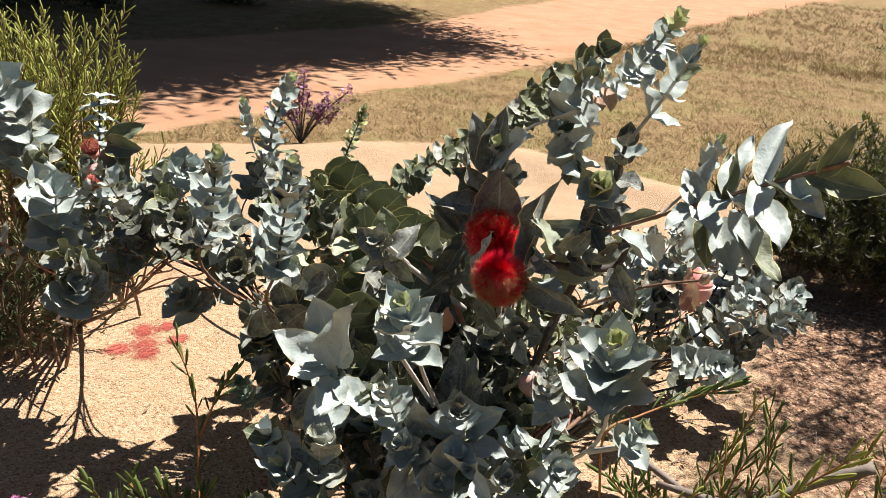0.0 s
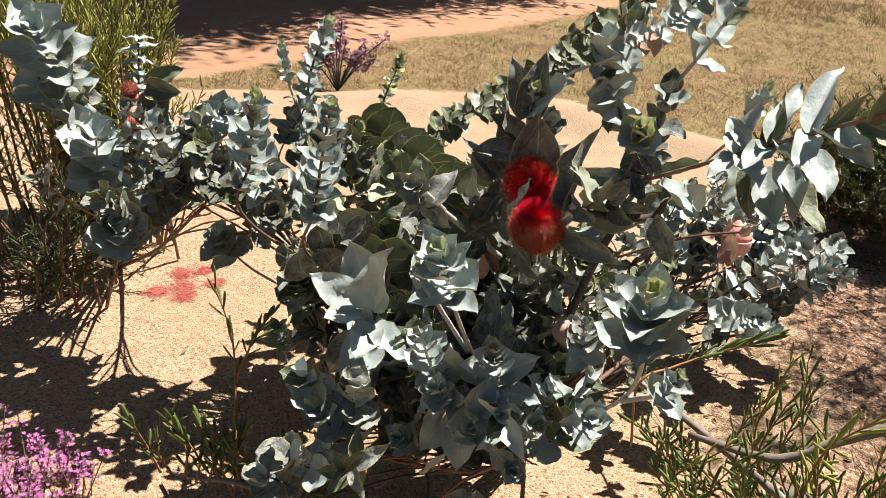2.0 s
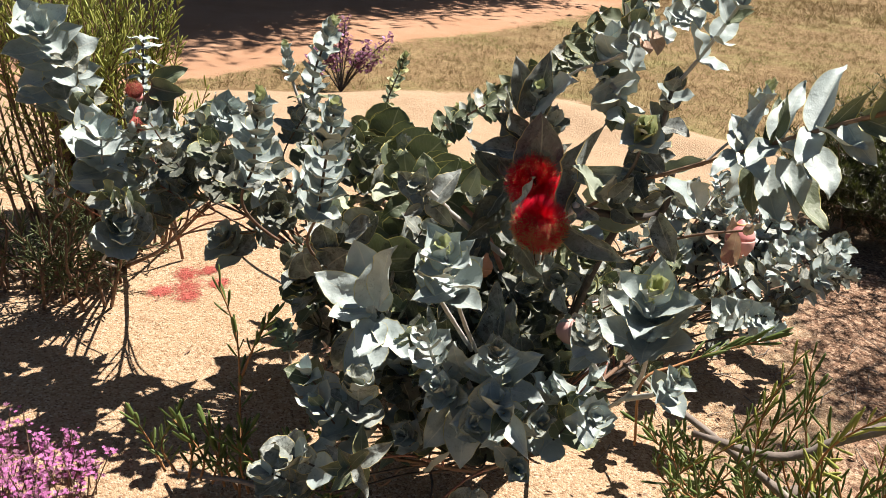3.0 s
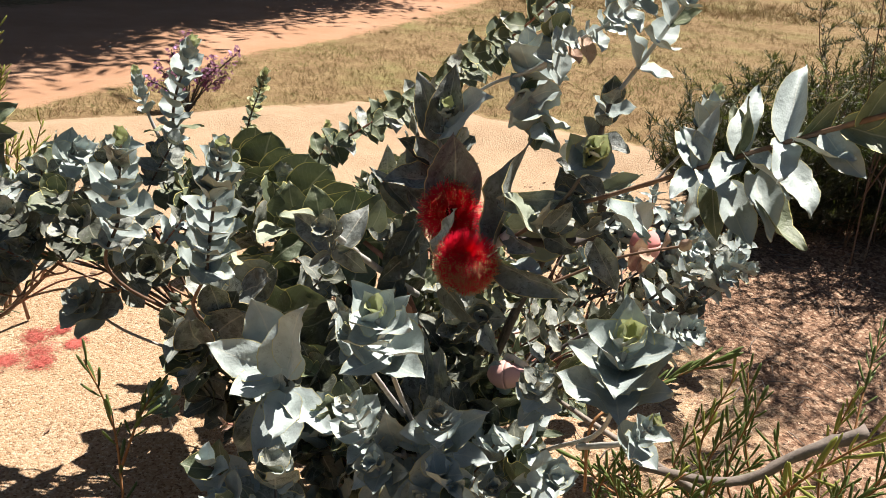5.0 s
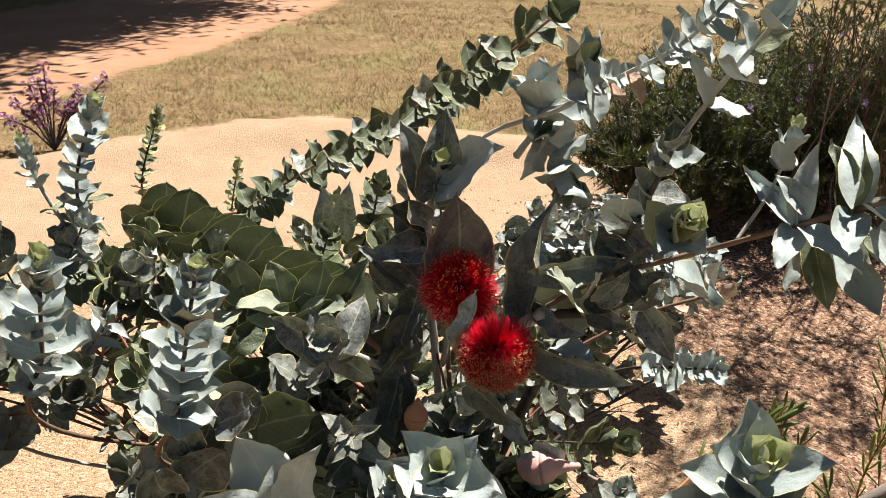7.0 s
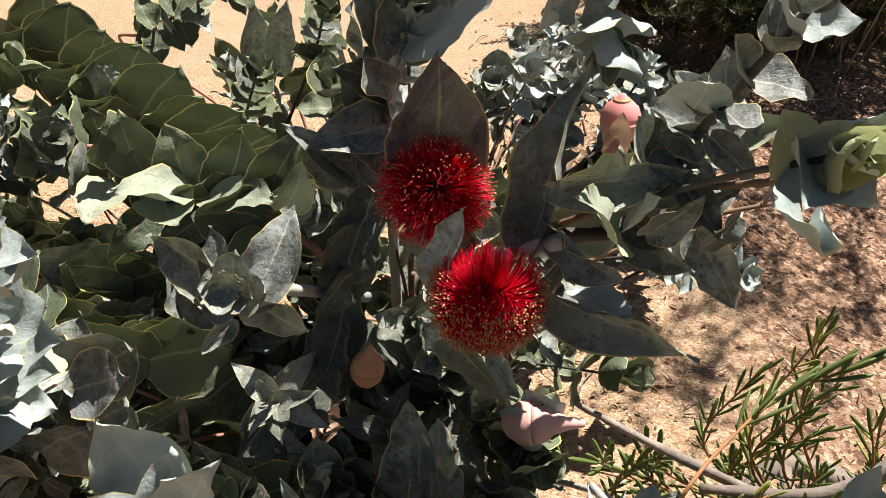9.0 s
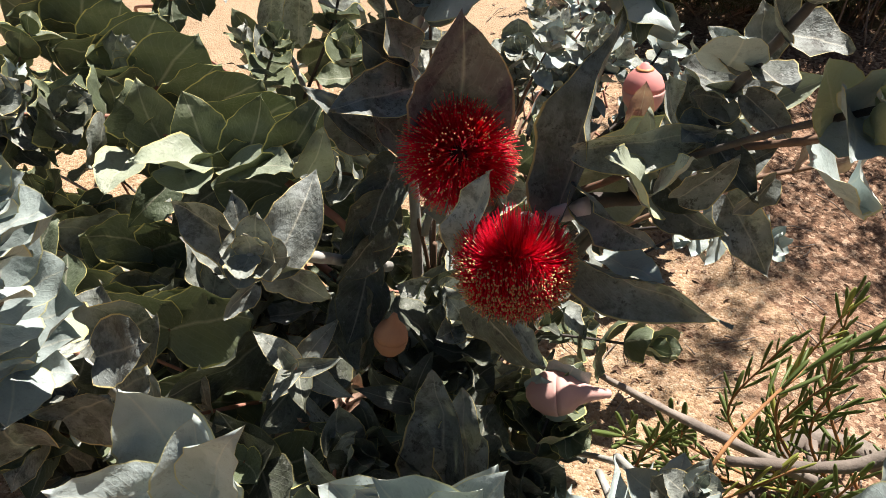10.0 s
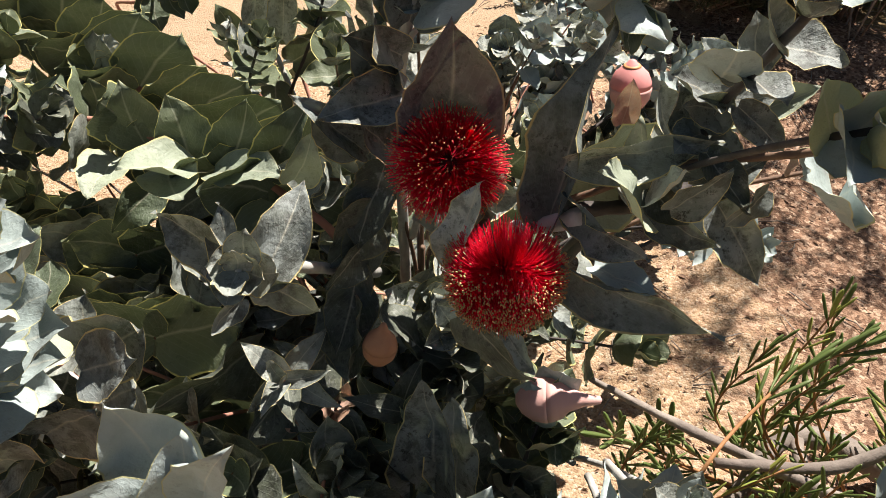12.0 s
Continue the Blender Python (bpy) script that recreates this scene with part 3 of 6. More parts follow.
def sand_at(x, y):
    # unseen ground behind the camera made darker turf, to cut bounce light
    return max(0.0, min(1.0, 0.5 + (along(x, SAND_EDGE) - y) / 0.5, 0.5 + (y - 0.38 - 0.3 * noise.noise(Vector((x * 0.9, y * 0.9, 7.0)))) / 0.5))


def track_at(x, y):
    a = (along(y, TRACK_NEAR) - x) / 0.5
    b = (x - along(y, TRACK_FAR)) / 0.5
    return max(0.0, min(1.0, 0.5 + min(a, b)))


def litter_at(x, y):
    w = x + 0.22 * noise.noise(Vector((x * 1.7, y * 1.7, 4.0))) + 0.08 * noise.noise(Vector((x * 6, y * 6, 9.0)))
    near = 0.48 * max(0.0, min(1.0, (w - 0.38) / 0.3)) + 0.52 * max(0.0, min(1.0, (w - 0.78) / 0.4))
    return near * max(0.0, min(1.0, (3.6 - y) / 0.8)) * max(0.0, min(1.0, (3.2 - w) / 0.8)) * max(0.0, min(1.0, (y - 0.1) / 0.5))



def height_at(x, y):
    h = 0.02 * (noise.noise(Vector((x * 0.9, y * 0.9, 3.0)))) + 0.008 * noise.noise(Vector((x * 6, y * 6, 1.0)))
    rim = along(x, SAND_EDGE) - y
    h += 0.05 * math.exp(-((rim - 0.25) / 0.22) ** 2) + 0.018 * noise.noise(Vector((x * 2.6, y * 2.6, 8.0)))
    return h


def ground():
    def lines(lo, a, b, hi, fine, steps):
        inner = list(np.arange(a, b, fine))
        left = [a - (a - lo) * (k / steps) ** 2.2 for k in range(steps, 0, -1)]
        right = [b + (hi - b) * (k / steps) ** 2.2 for k in range(0, steps + 1)]
        return left + inner + right
    xs, ys = lines(-160, -3.0, 2.6, 160, 0.026, 45), lines(-60, 0.4, 5.4, 300, 0.026, 45)
    verts = [(x, y, height_at(x, y)) for y in ys for x in xs]
    w = len(xs)
    faces = [(i * w + j, i * w + j + 1, (i + 1) * w + j + 1, (i + 1) * w + j) for i in range(len(ys) - 1) for j in range(w - 1)]
    me = mesh_of("ground", verts, faces, GROUND)
    for key, rule in (("sand", sand_at), ("track", track_at), ("litter", litter_at), ("loose", lambda x, y: max(0.0, min(1.0, (y - 2.3) / 0.9)))):
        me.attributes.new(key, "FLOAT", "POINT").data.foreach_set("value", [rule(v[0], v[1]) for v in verts])
    tagged(new("ground", me), "pale coarse sand bed, dry grass and red dirt track", "ground", kind="structure")


ground()


def drop(x, y, lift=0.0):
    return Vector((x, y, height_at(x, y) + lift))


# ---- silver eucalyptus ----
shrub = thing("eucalyptus_shrub", drop(0.22, 1.5), "sprawling silver-leaved eucalyptus shrub with crimson flowers on sand", "shrub")
ROOT = drop(0.22, 1.5, -0.02)
part("stem", mesh_of("rootstock", *tube(glide([ROOT, ROOT + Vector((0.01, 0, 0.06)), ROOT + Vector((0.0, -0.01, 0.12))], 8), 0.06, 0.03, 12, 0.2, 4)[:2], WOOD_GREY), shrub, "knobbly grey woody rootstock")

# shoots that rise at the near side
shoot(shrub, [ROOT, (0.2, 1.2, 0.3), (0.165, 0.95, 0.58), (0.142, 0.852, 0.745)], (0.02, 0.068), 8, 0.017, (20, 64), tip_mat=YELLOW, tip_pairs=1, seed=1, wide=0.85, grow=4, r=(0.0045, 0.0025))
shoot(shrub, [(0.165, 1.0, 0.52), (0.12, 0.93, 0.64), (0.108, 0.9, 0.70)], (0.014, 0.042), 8, 0.014, (15, 55), tip_mat=YELLOW, tip_pairs=1, seed=101, grow=5, r=(0.004, 0.002))
shoot(shrub, [ROOT, (0.38, 1.25, 0.3), (0.42, 0.95, 0.56), (0.413, 0.845, 0.745)], (0.022, 0.08), 8, 0.021, (18, 56), tip_mat=YELLOW, tip_pairs=2, seed=2, wide=0.78, grow=4, r=(0.0045, 0.0025), turn=30)
shoot(shrub, [(0.41, 1.05, 0.46), (0.455, 0.93, 0.56), (0.47, 0.9, 0.61)], (0.014, 0.045), 6, 0.02, (20, 70), tip_mat=YELLOW, tip_pairs=1, seed=102, turn=10)
shoot(shrub, [(0.37, 1.15, 0.42), (0.34, 1.0, 0.56), (0.335, 0.96, 0.63)], (0.012, 0.034), 9, 0.016, (25, 75), seed=103, turn=10, mix=(GREY, 0.2))
shoot(shrub, [ROOT, (0.02, 1.4, 0.3), (-0.14, 1.12, 0.56), (-0.105, 1.03, 0.70), (-0.059, 0.965, 0.884)], (0.013, 0.056), 16, 0.0185, (26, 52), tip_mat=YELLOW, tip_pairs=1, seed=3, stem_mat=STEM_BROWN, r=(0.0035, 0.002), turn=45, grow=8, jitter=9)
shoot(shrub, [ROOT, (-0.1, 1.45, 0.3), (-0.29, 1.18, 0.58), (-0.26, 1.12, 0.72), (-0.232, 1.085, 0.842)], (0.014, 0.058), 13, 0.02, (26, 52), tip_mat=YELLOW, tip_pairs=2, seed=4, stem_mat=STEM_BROWN, r=(0.0035, 0.002), grow=7, turn=45, jitter=10, mix=(ASH, 0.1))
shoot(shrub, [ROOT, (-0.1, 1.5, 0.2), (-0.42, 1.5, 0.3), (-0.5, 1.45, 0.40)], (0.022, 0.066), 7, 0.014, (40, 88), "round", seed=5, turn=20, mix=(GREY, 0.3))
shoot(shrub, [ROOT, (0.1, 1.3, 0.25), (0.02, 1.15, 0.38), (-0.02, 1.06, 0.50)], (0.03, 0.06), 8, 0.024, (40, 85), seed=6, turn=10, grow=3, mix=(GREY, 0.3))
shoot(shrub, [ROOT, (-0.05, 1.3, 0.3), (-0.17, 1.2, 0.42), (-0.19, 1.15, 0.50)], (0.025, 0.055), 7, 0.02, (35, 80), seed=82, turn=20, leaf_mat=GREEN, mix=(SILVER, 0.4))
shoot(shrub, [ROOT, (0.0, 1.3, 0.3), (-0.1, 1.22, 0.47), (-0.137, 1.18, 0.585)], (0.05, 0.066), 5, 0.03, (60, 85), leaf_mat=GREY, seed=83, turn=30, grow=2, stem_mat=STEM_RED, mix=(ASH, 0.5))
shoot(shrub, [ROOT, (-0.02, 1.35, 0.25), (-0.1, 1.25, 0.36), (-0.11, 1.2, 0.44)], (0.045, 0.06), 5, 0.03, (50, 85), leaf_mat=GREY, seed=84, turn=60, grow=2, stem_mat=STEM_RED, mix=(GREEN, 0.4))


def cluster(points, label=""):
    """A short stem that carries a few large leaves."""
    return part("stem", mesh_of("stem", *tube(glide(points, 14), 0.006, 0.0035, 8, 0.12, 3)[:2], STEM_SILVER), shrub, label)


def big(stem, base, tip, face, wide, k, mat, shape="flat"):
    """One leaf from base to tip, its upper side towards face."""
    way = Vector(tip) - Vector(base)
    part("leaf", leaf_mesh(shape, k % len(SHAPES[shape]), mat), stem, at=leaf_pose(base, way, face, way.length * 1.02, wide))


# broad blue-grey leaves low at the near side
near = cluster([ROOT, (0.1, 1.3, 0.3), (0.02, 1.12, 0.46), (-0.015, 1.05, 0.56)])
big(near, (0.0, 1.03, 0.555), (0.036, 0.99, 0.675), (-0.45, -0.8, 0.42), 0.4, 3, SILVER)
big(near, (-0.025, 1.06, 0.55), (-0.056, 1.06, 0.64), (0.2, -0.95, 0.1), 0.75, 1, SILVER)
big(near, (-0.012, 1.04, 0.54), (-0.008, 1.03, 0.625), (0.0, -0.97, 0.05), 0.78, 2, SILVER)
big(near, (-0.03, 1.04, 0.55), (-0.105, 1.015, 0.592), (0.2, -0.8, 0.5), 0.62, 3, SILVER)
big(near, (-0.02, 1.03, 0.53), (-0.065, 0.975, 0.535), (0.0, -0.35, 0.9), 0.7, 4, SILVER)
big(near, (0.0, 1.02, 0.52), (0.0, 0.95, 0.505), (0.0, -0.35, 0.9), 0.72, 5, SILVER)
big(near, (0.0, 1.03, 0.51), (0.075, 0.97, 0.505), (0.05, -0.2, 0.95), 0.5, 0, SILVER)
big(near, (-0.02, 1.06, 0.47), (-0.075, 1.03, 0.40), (-0.3, -0.9, -0.2), 0.7, 2, ASH)
big(near, (-0.01, 1.05, 0.49), (-0.03, 0.98, 0.42), (0.1, -0.8, 0.3), 0.7, 3, SILVER)
# mottled discs behind them
disc = cluster([ROOT, (0.05, 1.3, 0.3), (-0.08, 1.2, 0.46), (-0.1, 1.13, 0.6)])
big(disc, (-0.09, 1.13, 0.628), (-0.032, 1.12, 0.666), (0.05, -0.9, 0.3), 0.95, 0, MOTTLED, "round")
big(disc, (-0.083, 1.11, 0.625), (-0.032, 1.09, 0.655), (0.1, -0.6, 0.75), 0.9, 1, MOTTLED, "round")
big(disc, (-0.08, 1.08, 0.691), (-0.103, 1.04, 0.716), (0.0, -0.55, 0.8), 0.9, 2, PALE_LIT, "round")
big(disc, (-0.121, 1.11, 0.556), (-0.073, 1.10, 0.603), (0.1, -0.95, 0.1), 0.9, 3, MOTTLED, "round")
big(disc, (-0.144, 1.10, 0.539), (-0.147, 1.07, 0.589), (0.1, -0.8, 0.5), 1.0, 4, MOTTLED, "round")
big(disc, (-0.114, 1.12, 0.581), (-0.092, 1.12, 0.625), (0.0, -0.95, 0.1), 1.0, 5, SHADED, "round")
big(disc, (-0.081, 1.14, 0.557), (-0.041, 1.12, 0.595), (0.1, -0.6, 0.7), 0.95, 6, MOTTLED, "round")
big(disc, (-0.115, 1.10, 0.596), (-0.127, 1.10, 0.643), (0.1, -0.9, 0.3), 1.0, 7, MOTTLED, "round")
shoot(shrub, [(0.2, 1.2, 0.3), (0.13, 1.0, 0.46), (0.1, 0.95, 0.56)], (0.02, 0.046), 8, 0.02, (30, 78), seed=86, turn=20, mix=(GREY, 0.3))
shoot(shrub, [(0.2, 1.2, 0.3), (0.2, 1.0, 0.48), (0.215, 0.93, 0.57)], (0.02, 0.046), 8, 0.02, (30, 78), seed=87, turn=60, mix=(GREY, 0.3))
shoot(shrub, [(0.38, 1.2, 0.33), (0.36, 1.02, 0.42), (0.37, 0.93, 0.5)], (0.018, 0.04), 8, 0.02, (30, 78), seed=88, turn=35)
# and lower, in front
foot_near = cluster([ROOT, (0.22, 1.25, 0.2), (0.19, 1.06, 0.36), (0.169, 0.985, 0.47)])
big(foot_near, (0.155, 0.98, 0.468), (0.105, 0.944, 0.434), (-0.25, -0.6, 0.7), 0.62, 0, SILVER)
big(foot_near, (0.16, 0.99, 0.475), (0.146, 0.954, 0.555), (0.1, -0.97, 0.1), 0.55, 3, SILVER)
big(foot_near, (0.17, 0.98, 0.46), (0.172, 0.916, 0.432), (0.0, -0.35, 0.9), 0.6, 2, SILVER)
big(foot_near, (0.185, 0.985, 0.475), (0.217, 0.949, 0.555), (-0.3, -0.93, 0.1), 0.55, 1, SILVER)
big(foot_near, (0.19, 0.985, 0.465), (0.25, 0.945, 0.465), (0.15, -0.35, 0.9), 0.6, 4, SILVER)
big(foot_near, (0.21, 1.0, 0.48), (0.27, 0.972, 0.548), (-0.3, -0.9, 0.2), 0.52, 5, SILVER)
big(foot_near, (0.165, 1.0, 0.43), (0.117, 0.944, 0.358), (0.0, -0.97, 0.0), 0.62, 0, SILVER)
big(foot_near, (0.175, 1.0, 0.42), (0.179, 0.936, 0.344), (0.0, -0.97, 0.05), 0.65, 2, SILVER)
big(foot_near, (0.185, 1.0, 0.43), (0.237, 0.952, 0.378), (0.1, -0.9, 0.2), 0.6, 4, SILVER)
big(foot_near, (0.2, 1.02, 0.45), (0.288, 1.004, 0.45), (0.1, -0.5, 0.8), 0.5, 3, SILVER)
shoot(shrub, [(0.18, 1.05, 0.38), (0.15, 0.97, 0.44), (0.135, 0.93, 0.49)], (0.018, 0.046), 6, 0.018, (25, 72), seed=78, turn=40)
shoot(shrub, [(0.2, 1.05, 0.36), (0.2, 0.95, 0.41), (0.2, 0.9, 0.46)], (0.018, 0.046), 6, 0.018, (25, 72), seed=79, turn=70)
shoot(shrub, [(0.2, 1.05, 0.34), (0.25, 0.96, 0.36), (0.27, 0.91, 0.39)], (0.018, 0.042), 6, 0.018, (25, 72), seed=80, turn=10, mix=(GREEN, 0.2))
shoot(shrub, [(0.16, 1.1, 0.3), (0.1, 1.0, 0.33), (0.08, 0.95, 0.37)], (0.02, 0.045), 6, 0.02, (30, 75), seed=81, turn=30, mix=(GREY, 0.3))
shoot(shrub, [(0.19, 1.1, 0.33), (0.21, 1.0, 0.4), (0.225, 0.95, 0.47)], (0.02, 0.045), 6, 0.02, (25, 70), seed=71, turn=15)
shoot(shrub, [(0.22, 1.15, 0.3), (0.27, 1.02, 0.38), (0.29, 0.97, 0.44)], (0.02, 0.04), 7, 0.02, (25, 70), seed=72, turn=65, mix=(GREY, 0.3))

# dark row of broad leaves behind
ROW_A, ROW_B = Vector((-0.325, 1.96, 0.53)), Vector((0.05, 1.38, 0.60))
row = part("stem", mesh_of("stem", *tube(glide([ROOT, (0.17, 1.42, 0.35), (0.12, 1.34, 0.55), ROW_B, ROW_A.lerp(ROW_B, 0.5), ROW_A], 40), 0.006, 0.003, 8, 0.12, 9)[:2], STEM_RED), shrub, "pinkish smooth stem")
rg = random.Random(19)


def shake(v, amount):
    return Vector(v) + Vector((rg.uniform(-1, 1), rg.uniform(-1, 1), rg.uniform(-1, 1))) * amount


for i in range(12):
    f = i / 11
    p = ROW_A.lerp(ROW_B, f)
    # upper rank: upright discs that lean over towards the flowers
    way = Vector((0.2, 0.05, 0.95)).lerp(Vector((0.95, -0.1, 0.42)), f ** 1.3)
    part("leaf", leaf_mesh("round", rg.randrange(8), GREEN), row, at=leaf_pose(p, shake(way, 0.12), shake((0.05, -1, -0.12), 0.2), rg.uniform(0.088, 0.112), rg.uniform(1.0, 1.16)))
    # outer rank
    part("leaf", leaf_mesh("round", rg.randrange(8), GREEN), row, at=leaf_pose(p + Vector((-0.005, -0.01, 0)), shake((-0.8, -0.2, 0.3), 0.15), shake((0.0, -1, 0.1), 0.2), rg.uniform(0.06, 0.08)))
    # hanging rank, every third leaf paler for sun through gaps in the others
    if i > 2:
        part("leaf", leaf_mesh("round", rg.randrange(8), GREEN if i % 3 else PALE_LIT), row, at=leaf_pose(p + Vector((0, -0.015, -0.01)), shake((0.0, -0.6, -0.75), 0.25), shake((0.0, -0.8, 0.5), 0.2), rg.uniform(0.07, 0.09)))
        part("leaf", leaf_mesh("round", rg.randrange(8), GREEN), row, at=leaf_pose(p + Vector((0.0, -0.01, -0.03)), shake((-0.5, -0.1, -0.75), 0.25), shake((0.0, -1, -0.1), 0.2), rg.uniform(0.07, 0.09)))
big(row, (-0.034, 1.42, 0.603), (-0.048, 1.42, 0.679), (0.3, -0.9, 0.0), 0.8, 0, GREEN)
big(row, (0.005, 1.4, 0.611), (0.028, 1.4, 0.688), (-0.3, -0.9, 0.0), 0.75, 1, GREEN)
big(row, (0.046, 1.38, 0.621), (0.08, 1.36, 0.703), (-0.4, -0.85, 0.1), 0.55, 2, GREEN)
big(row, (-0.094, 1.5, 0.578), (-0.109, 1.5, 0.655), (0.2, -0.95, 0.0), 0.8, 3, GREEN)
big(row, (-0.153, 1.55, 0.546), (-0.154, 1.55, 0.634), (0.3, -0.9, 0.0), 0.75, 4, GREEN)
big(row, (-0.218, 1.6, 0.509), (-0.223, 1.6, 0.617), (0.4, -0.85, 0.1), 0.5, 5, GREEN)
# the pale ones stand for leaf faces that catch the sun
big(row, (-0.026, 1.4, 0.61), (-0.086, 1.34, 0.653), (0, -0.25, 0.95), 0.62, 1, PALE_LIT)
big(row, (-0.007, 1.38, 0.618), (0.062, 1.32, 0.649), (0, -0.25, 0.95), 0.55, 3, PALE_LIT)
big(row, (-0.055, 1.4, 0.607), (-0.03, 1.33, 0.617), (0, -0.3, 0.95), 0.8, 4, PALE_LIT)
big(row, (-0.127, 1.5, 0.561), (-0.143, 1.42, 0.569), (0, -0.5, 0.85), 0.7, 0, PALE_LIT)
big(row, (0.073, 1.3, 0.662), (0.089, 1.28, 0.715), (0.2, -0.8, 0.5), 0.6, 2, PALE_LIT)
big(row, (-0.073, 1.42, 0.574), (-0.112, 1.38, 0.545), (-0.1, -0.95, 0.1), 0.7, 2, GREEN)
big(row, (-0.162, 1.48, 0.521), (-0.194, 1.45, 0.481), (-0.1, -0.95, 0.1), 0.7, 5, GREEN)
big(row, (-0.009, 1.38, 0.599), (-0.061, 1.36, 0.566), (-0.1, -0.95, 0.1), 0.6, 1, SHADED)
part("stem", mesh_of("stem", *tube(glide([(-0.317, 1.66, 0.525), (-0.213, 1.62, 0.553), (-0.097, 1.55, 0.595), (-0.006, 1.42, 0.593)], 16), 0.004, 0.0045, 8, 0.12, 19)[:2], STEM_RED), row, "pinkish smooth stem")
shoot(shrub, [(0.1, 1.4, 0.45), (-0.08, 1.5, 0.58), (-0.18, 1.52, 0.6), (-0.3, 1.5, 0.61)], (0.05, 0.065), 6, 0.045, (75, 88), "round", GREEN, STEM_RED, seed=91, grow=2, jitter=10, mix=(GREY, 0.3))
# a lower row, deep in the shade
for j, (a, b, tall) in enumerate([((-0.12, 1.42, 0.3), (0.0, 1.2, 0.47), 0.08), ((-0.22, 1.5, 0.4), (-0.06, 1.25, 0.52), 0.075), ((-0.3, 1.62, 0.4), (-0.1, 1.4, 0.5), 0.075)]):
    a, b = Vector(a), Vector(b)
    low = part("stem", mesh_of("stem", *tube(glide([ROOT, ROOT.lerp(a, 0.6), a, a.lerp(b, 0.5) + Vector((0, 0, 0.02)), b], 26), 0.005, 0.002, 7, 0.12, 9 + j)[:2], STEM_BROWN), shrub)
    for i in range(11):
        p = a.lerp(b, i / 10)
        for side_way in (-1, 1):
            part("leaf", leaf_mesh("round", rg.randrange(8), GREEN if rg.random() < 0.6 else GREY), low, at=leaf_pose(p, shake((0.85 * side_way, -0.1, 0.35), 0.2), shake((0.0, -1, 0.1), 0.2), tall * rg.uniform(0.85, 1.1)))

# shoots at the back
shoot(shrub, [ROOT, (-0.25, 1.56, 0.4), (-0.345, 1.57, 0.7), (-0.293, 1.543, 0.885)], (0.014, 0.046), 12, 0.022, (20, 60), stem_mat=STEM_BROWN, tip_mat=YELLOW, seed=11)
shoot(shrub, [(-0.3, 1.6, 0.5), (-0.42, 1.65, 0.7), (-0.44, 1.64, 0.8)], (0.012, 0.03), 8, 0.016, (20, 60), seed=12, tip_mat=YELLOW)
shoot(shrub, [ROOT, (-0.25, 2.2, 0.15), (-0.49, 2.52, 0.35), (-0.42, 2.5, 0.62)], (0.012, 0.035), 18, 0.017, (25, 65), leaf_mat=GREEN, stem_mat=STEM_BROWN, seed=13, tip_mat=YELLOW, mix=(YELLOW, 0.4))
shoot(shrub, [ROOT, (-0.1, 2.2, 0.15), (-0.25, 2.46, 0.3), (-0.228, 2.46, 0.49)], (0.012, 0.03), 12, 0.016, (25, 65), leaf_mat=GREEN, stem_mat=STEM_RED, seed=14, tip_mat=YELLOW, mix=(YELLOW, 0.4))
shoot(shrub, [ROOT, (0.1, 2.0, 0.3), (0.05, 2.1, 0.42), (0.03, 2.12, 0.5)], (0.03, 0.06), 7, 0.03, (40, 80), leaf_mat=GREEN, stem_mat=STEM_RED, seed=151, grow=2, mix=(SILVER, 0.3))

# flower branch and the limbs above it
shoot(shrub, [ROOT, (0.2, 1.45, 0.4), (0.17, 1.36, 0.72), (0.178, 1.28, 0.87)], (0.018, 0.03), 5, 0.016, (30, 70), leaf_mat=SILVER, tip_mat=YELLOW, tip_pairs=1, seed=16, r=(0.009, 0.003), grow=3)
crest = cluster([(0.19, 1.4, 0.6), (0.17, 1.34, 0.72), (0.172, 1.29, 0.84)])
big(crest, (0.165, 1.295, 0.825), (0.135, 1.285, 0.917), (0.15, -0.95, 0.2), 0.48, 0, MOTTLED)
big(crest, (0.178, 1.285, 0.835), (0.245, 1.225, 0.905), (-0.2, -0.6, 0.75), 0.62, 3, SILVER)
big(crest, (0.17, 1.29, 0.82), (0.185, 1.28, 0.93), (0.0, -0.95, 0.1), 0.5, 2, MOTTLED)
big(crest, (0.165, 1.29, 0.79), (0.115, 1.24, 0.83), (-0.3, -0.8, 0.4), 0.42, 1, MOTTLED)
big(crest, (0.165, 1.29, 0.77), (0.12, 1.25, 0.865), (-0.6, -0.6, 0.2), 0.32, 5, MOTTLED)
big(crest, (0.17, 1.28, 0.76), (0.10, 1.22, 0.775), (0.1, -0.7, 0.6), 0.5, 0, MOTTLED)
# long arching stem with small dark leaves, behind
shoot(shrub, [ROOT, (0.0, 2.1, 0.25), (-0.22, 2.1, 0.46), (-0.14, 1.9, 0.575), (-0.015, 1.8, 0.686), (0.112, 1.67, 0.793), (0.194, 1.55, 0.883), (0.265, 1.45, 0.951), (0.33, 1.38, 1.027)], (0.03, 0.046), 54, 0.0165, (50, 80), leaf_mat=GREEN, stem_mat=STEM_RED, seed=15, grow=3, mix=(ASH, 0.2), r=(0.003, 0.0018), jitter=22, keep=0.85)
back = cluster([ROOT, (0.1, 1.85, 0.3), (0.04, 2.0, 0.42), (0.0, 2.06, 0.47)])
big(back, (0.0, 2.04, 0.455), (0.007, 2.0, 0.578), (0.2, -0.9, 0.1), 0.42, 0, ASH)
big(back, (0.045, 2.02, 0.455), (0.062, 2.01, 0.588), (-0.2, -0.9, 0.1), 0.38, 3, ASH)
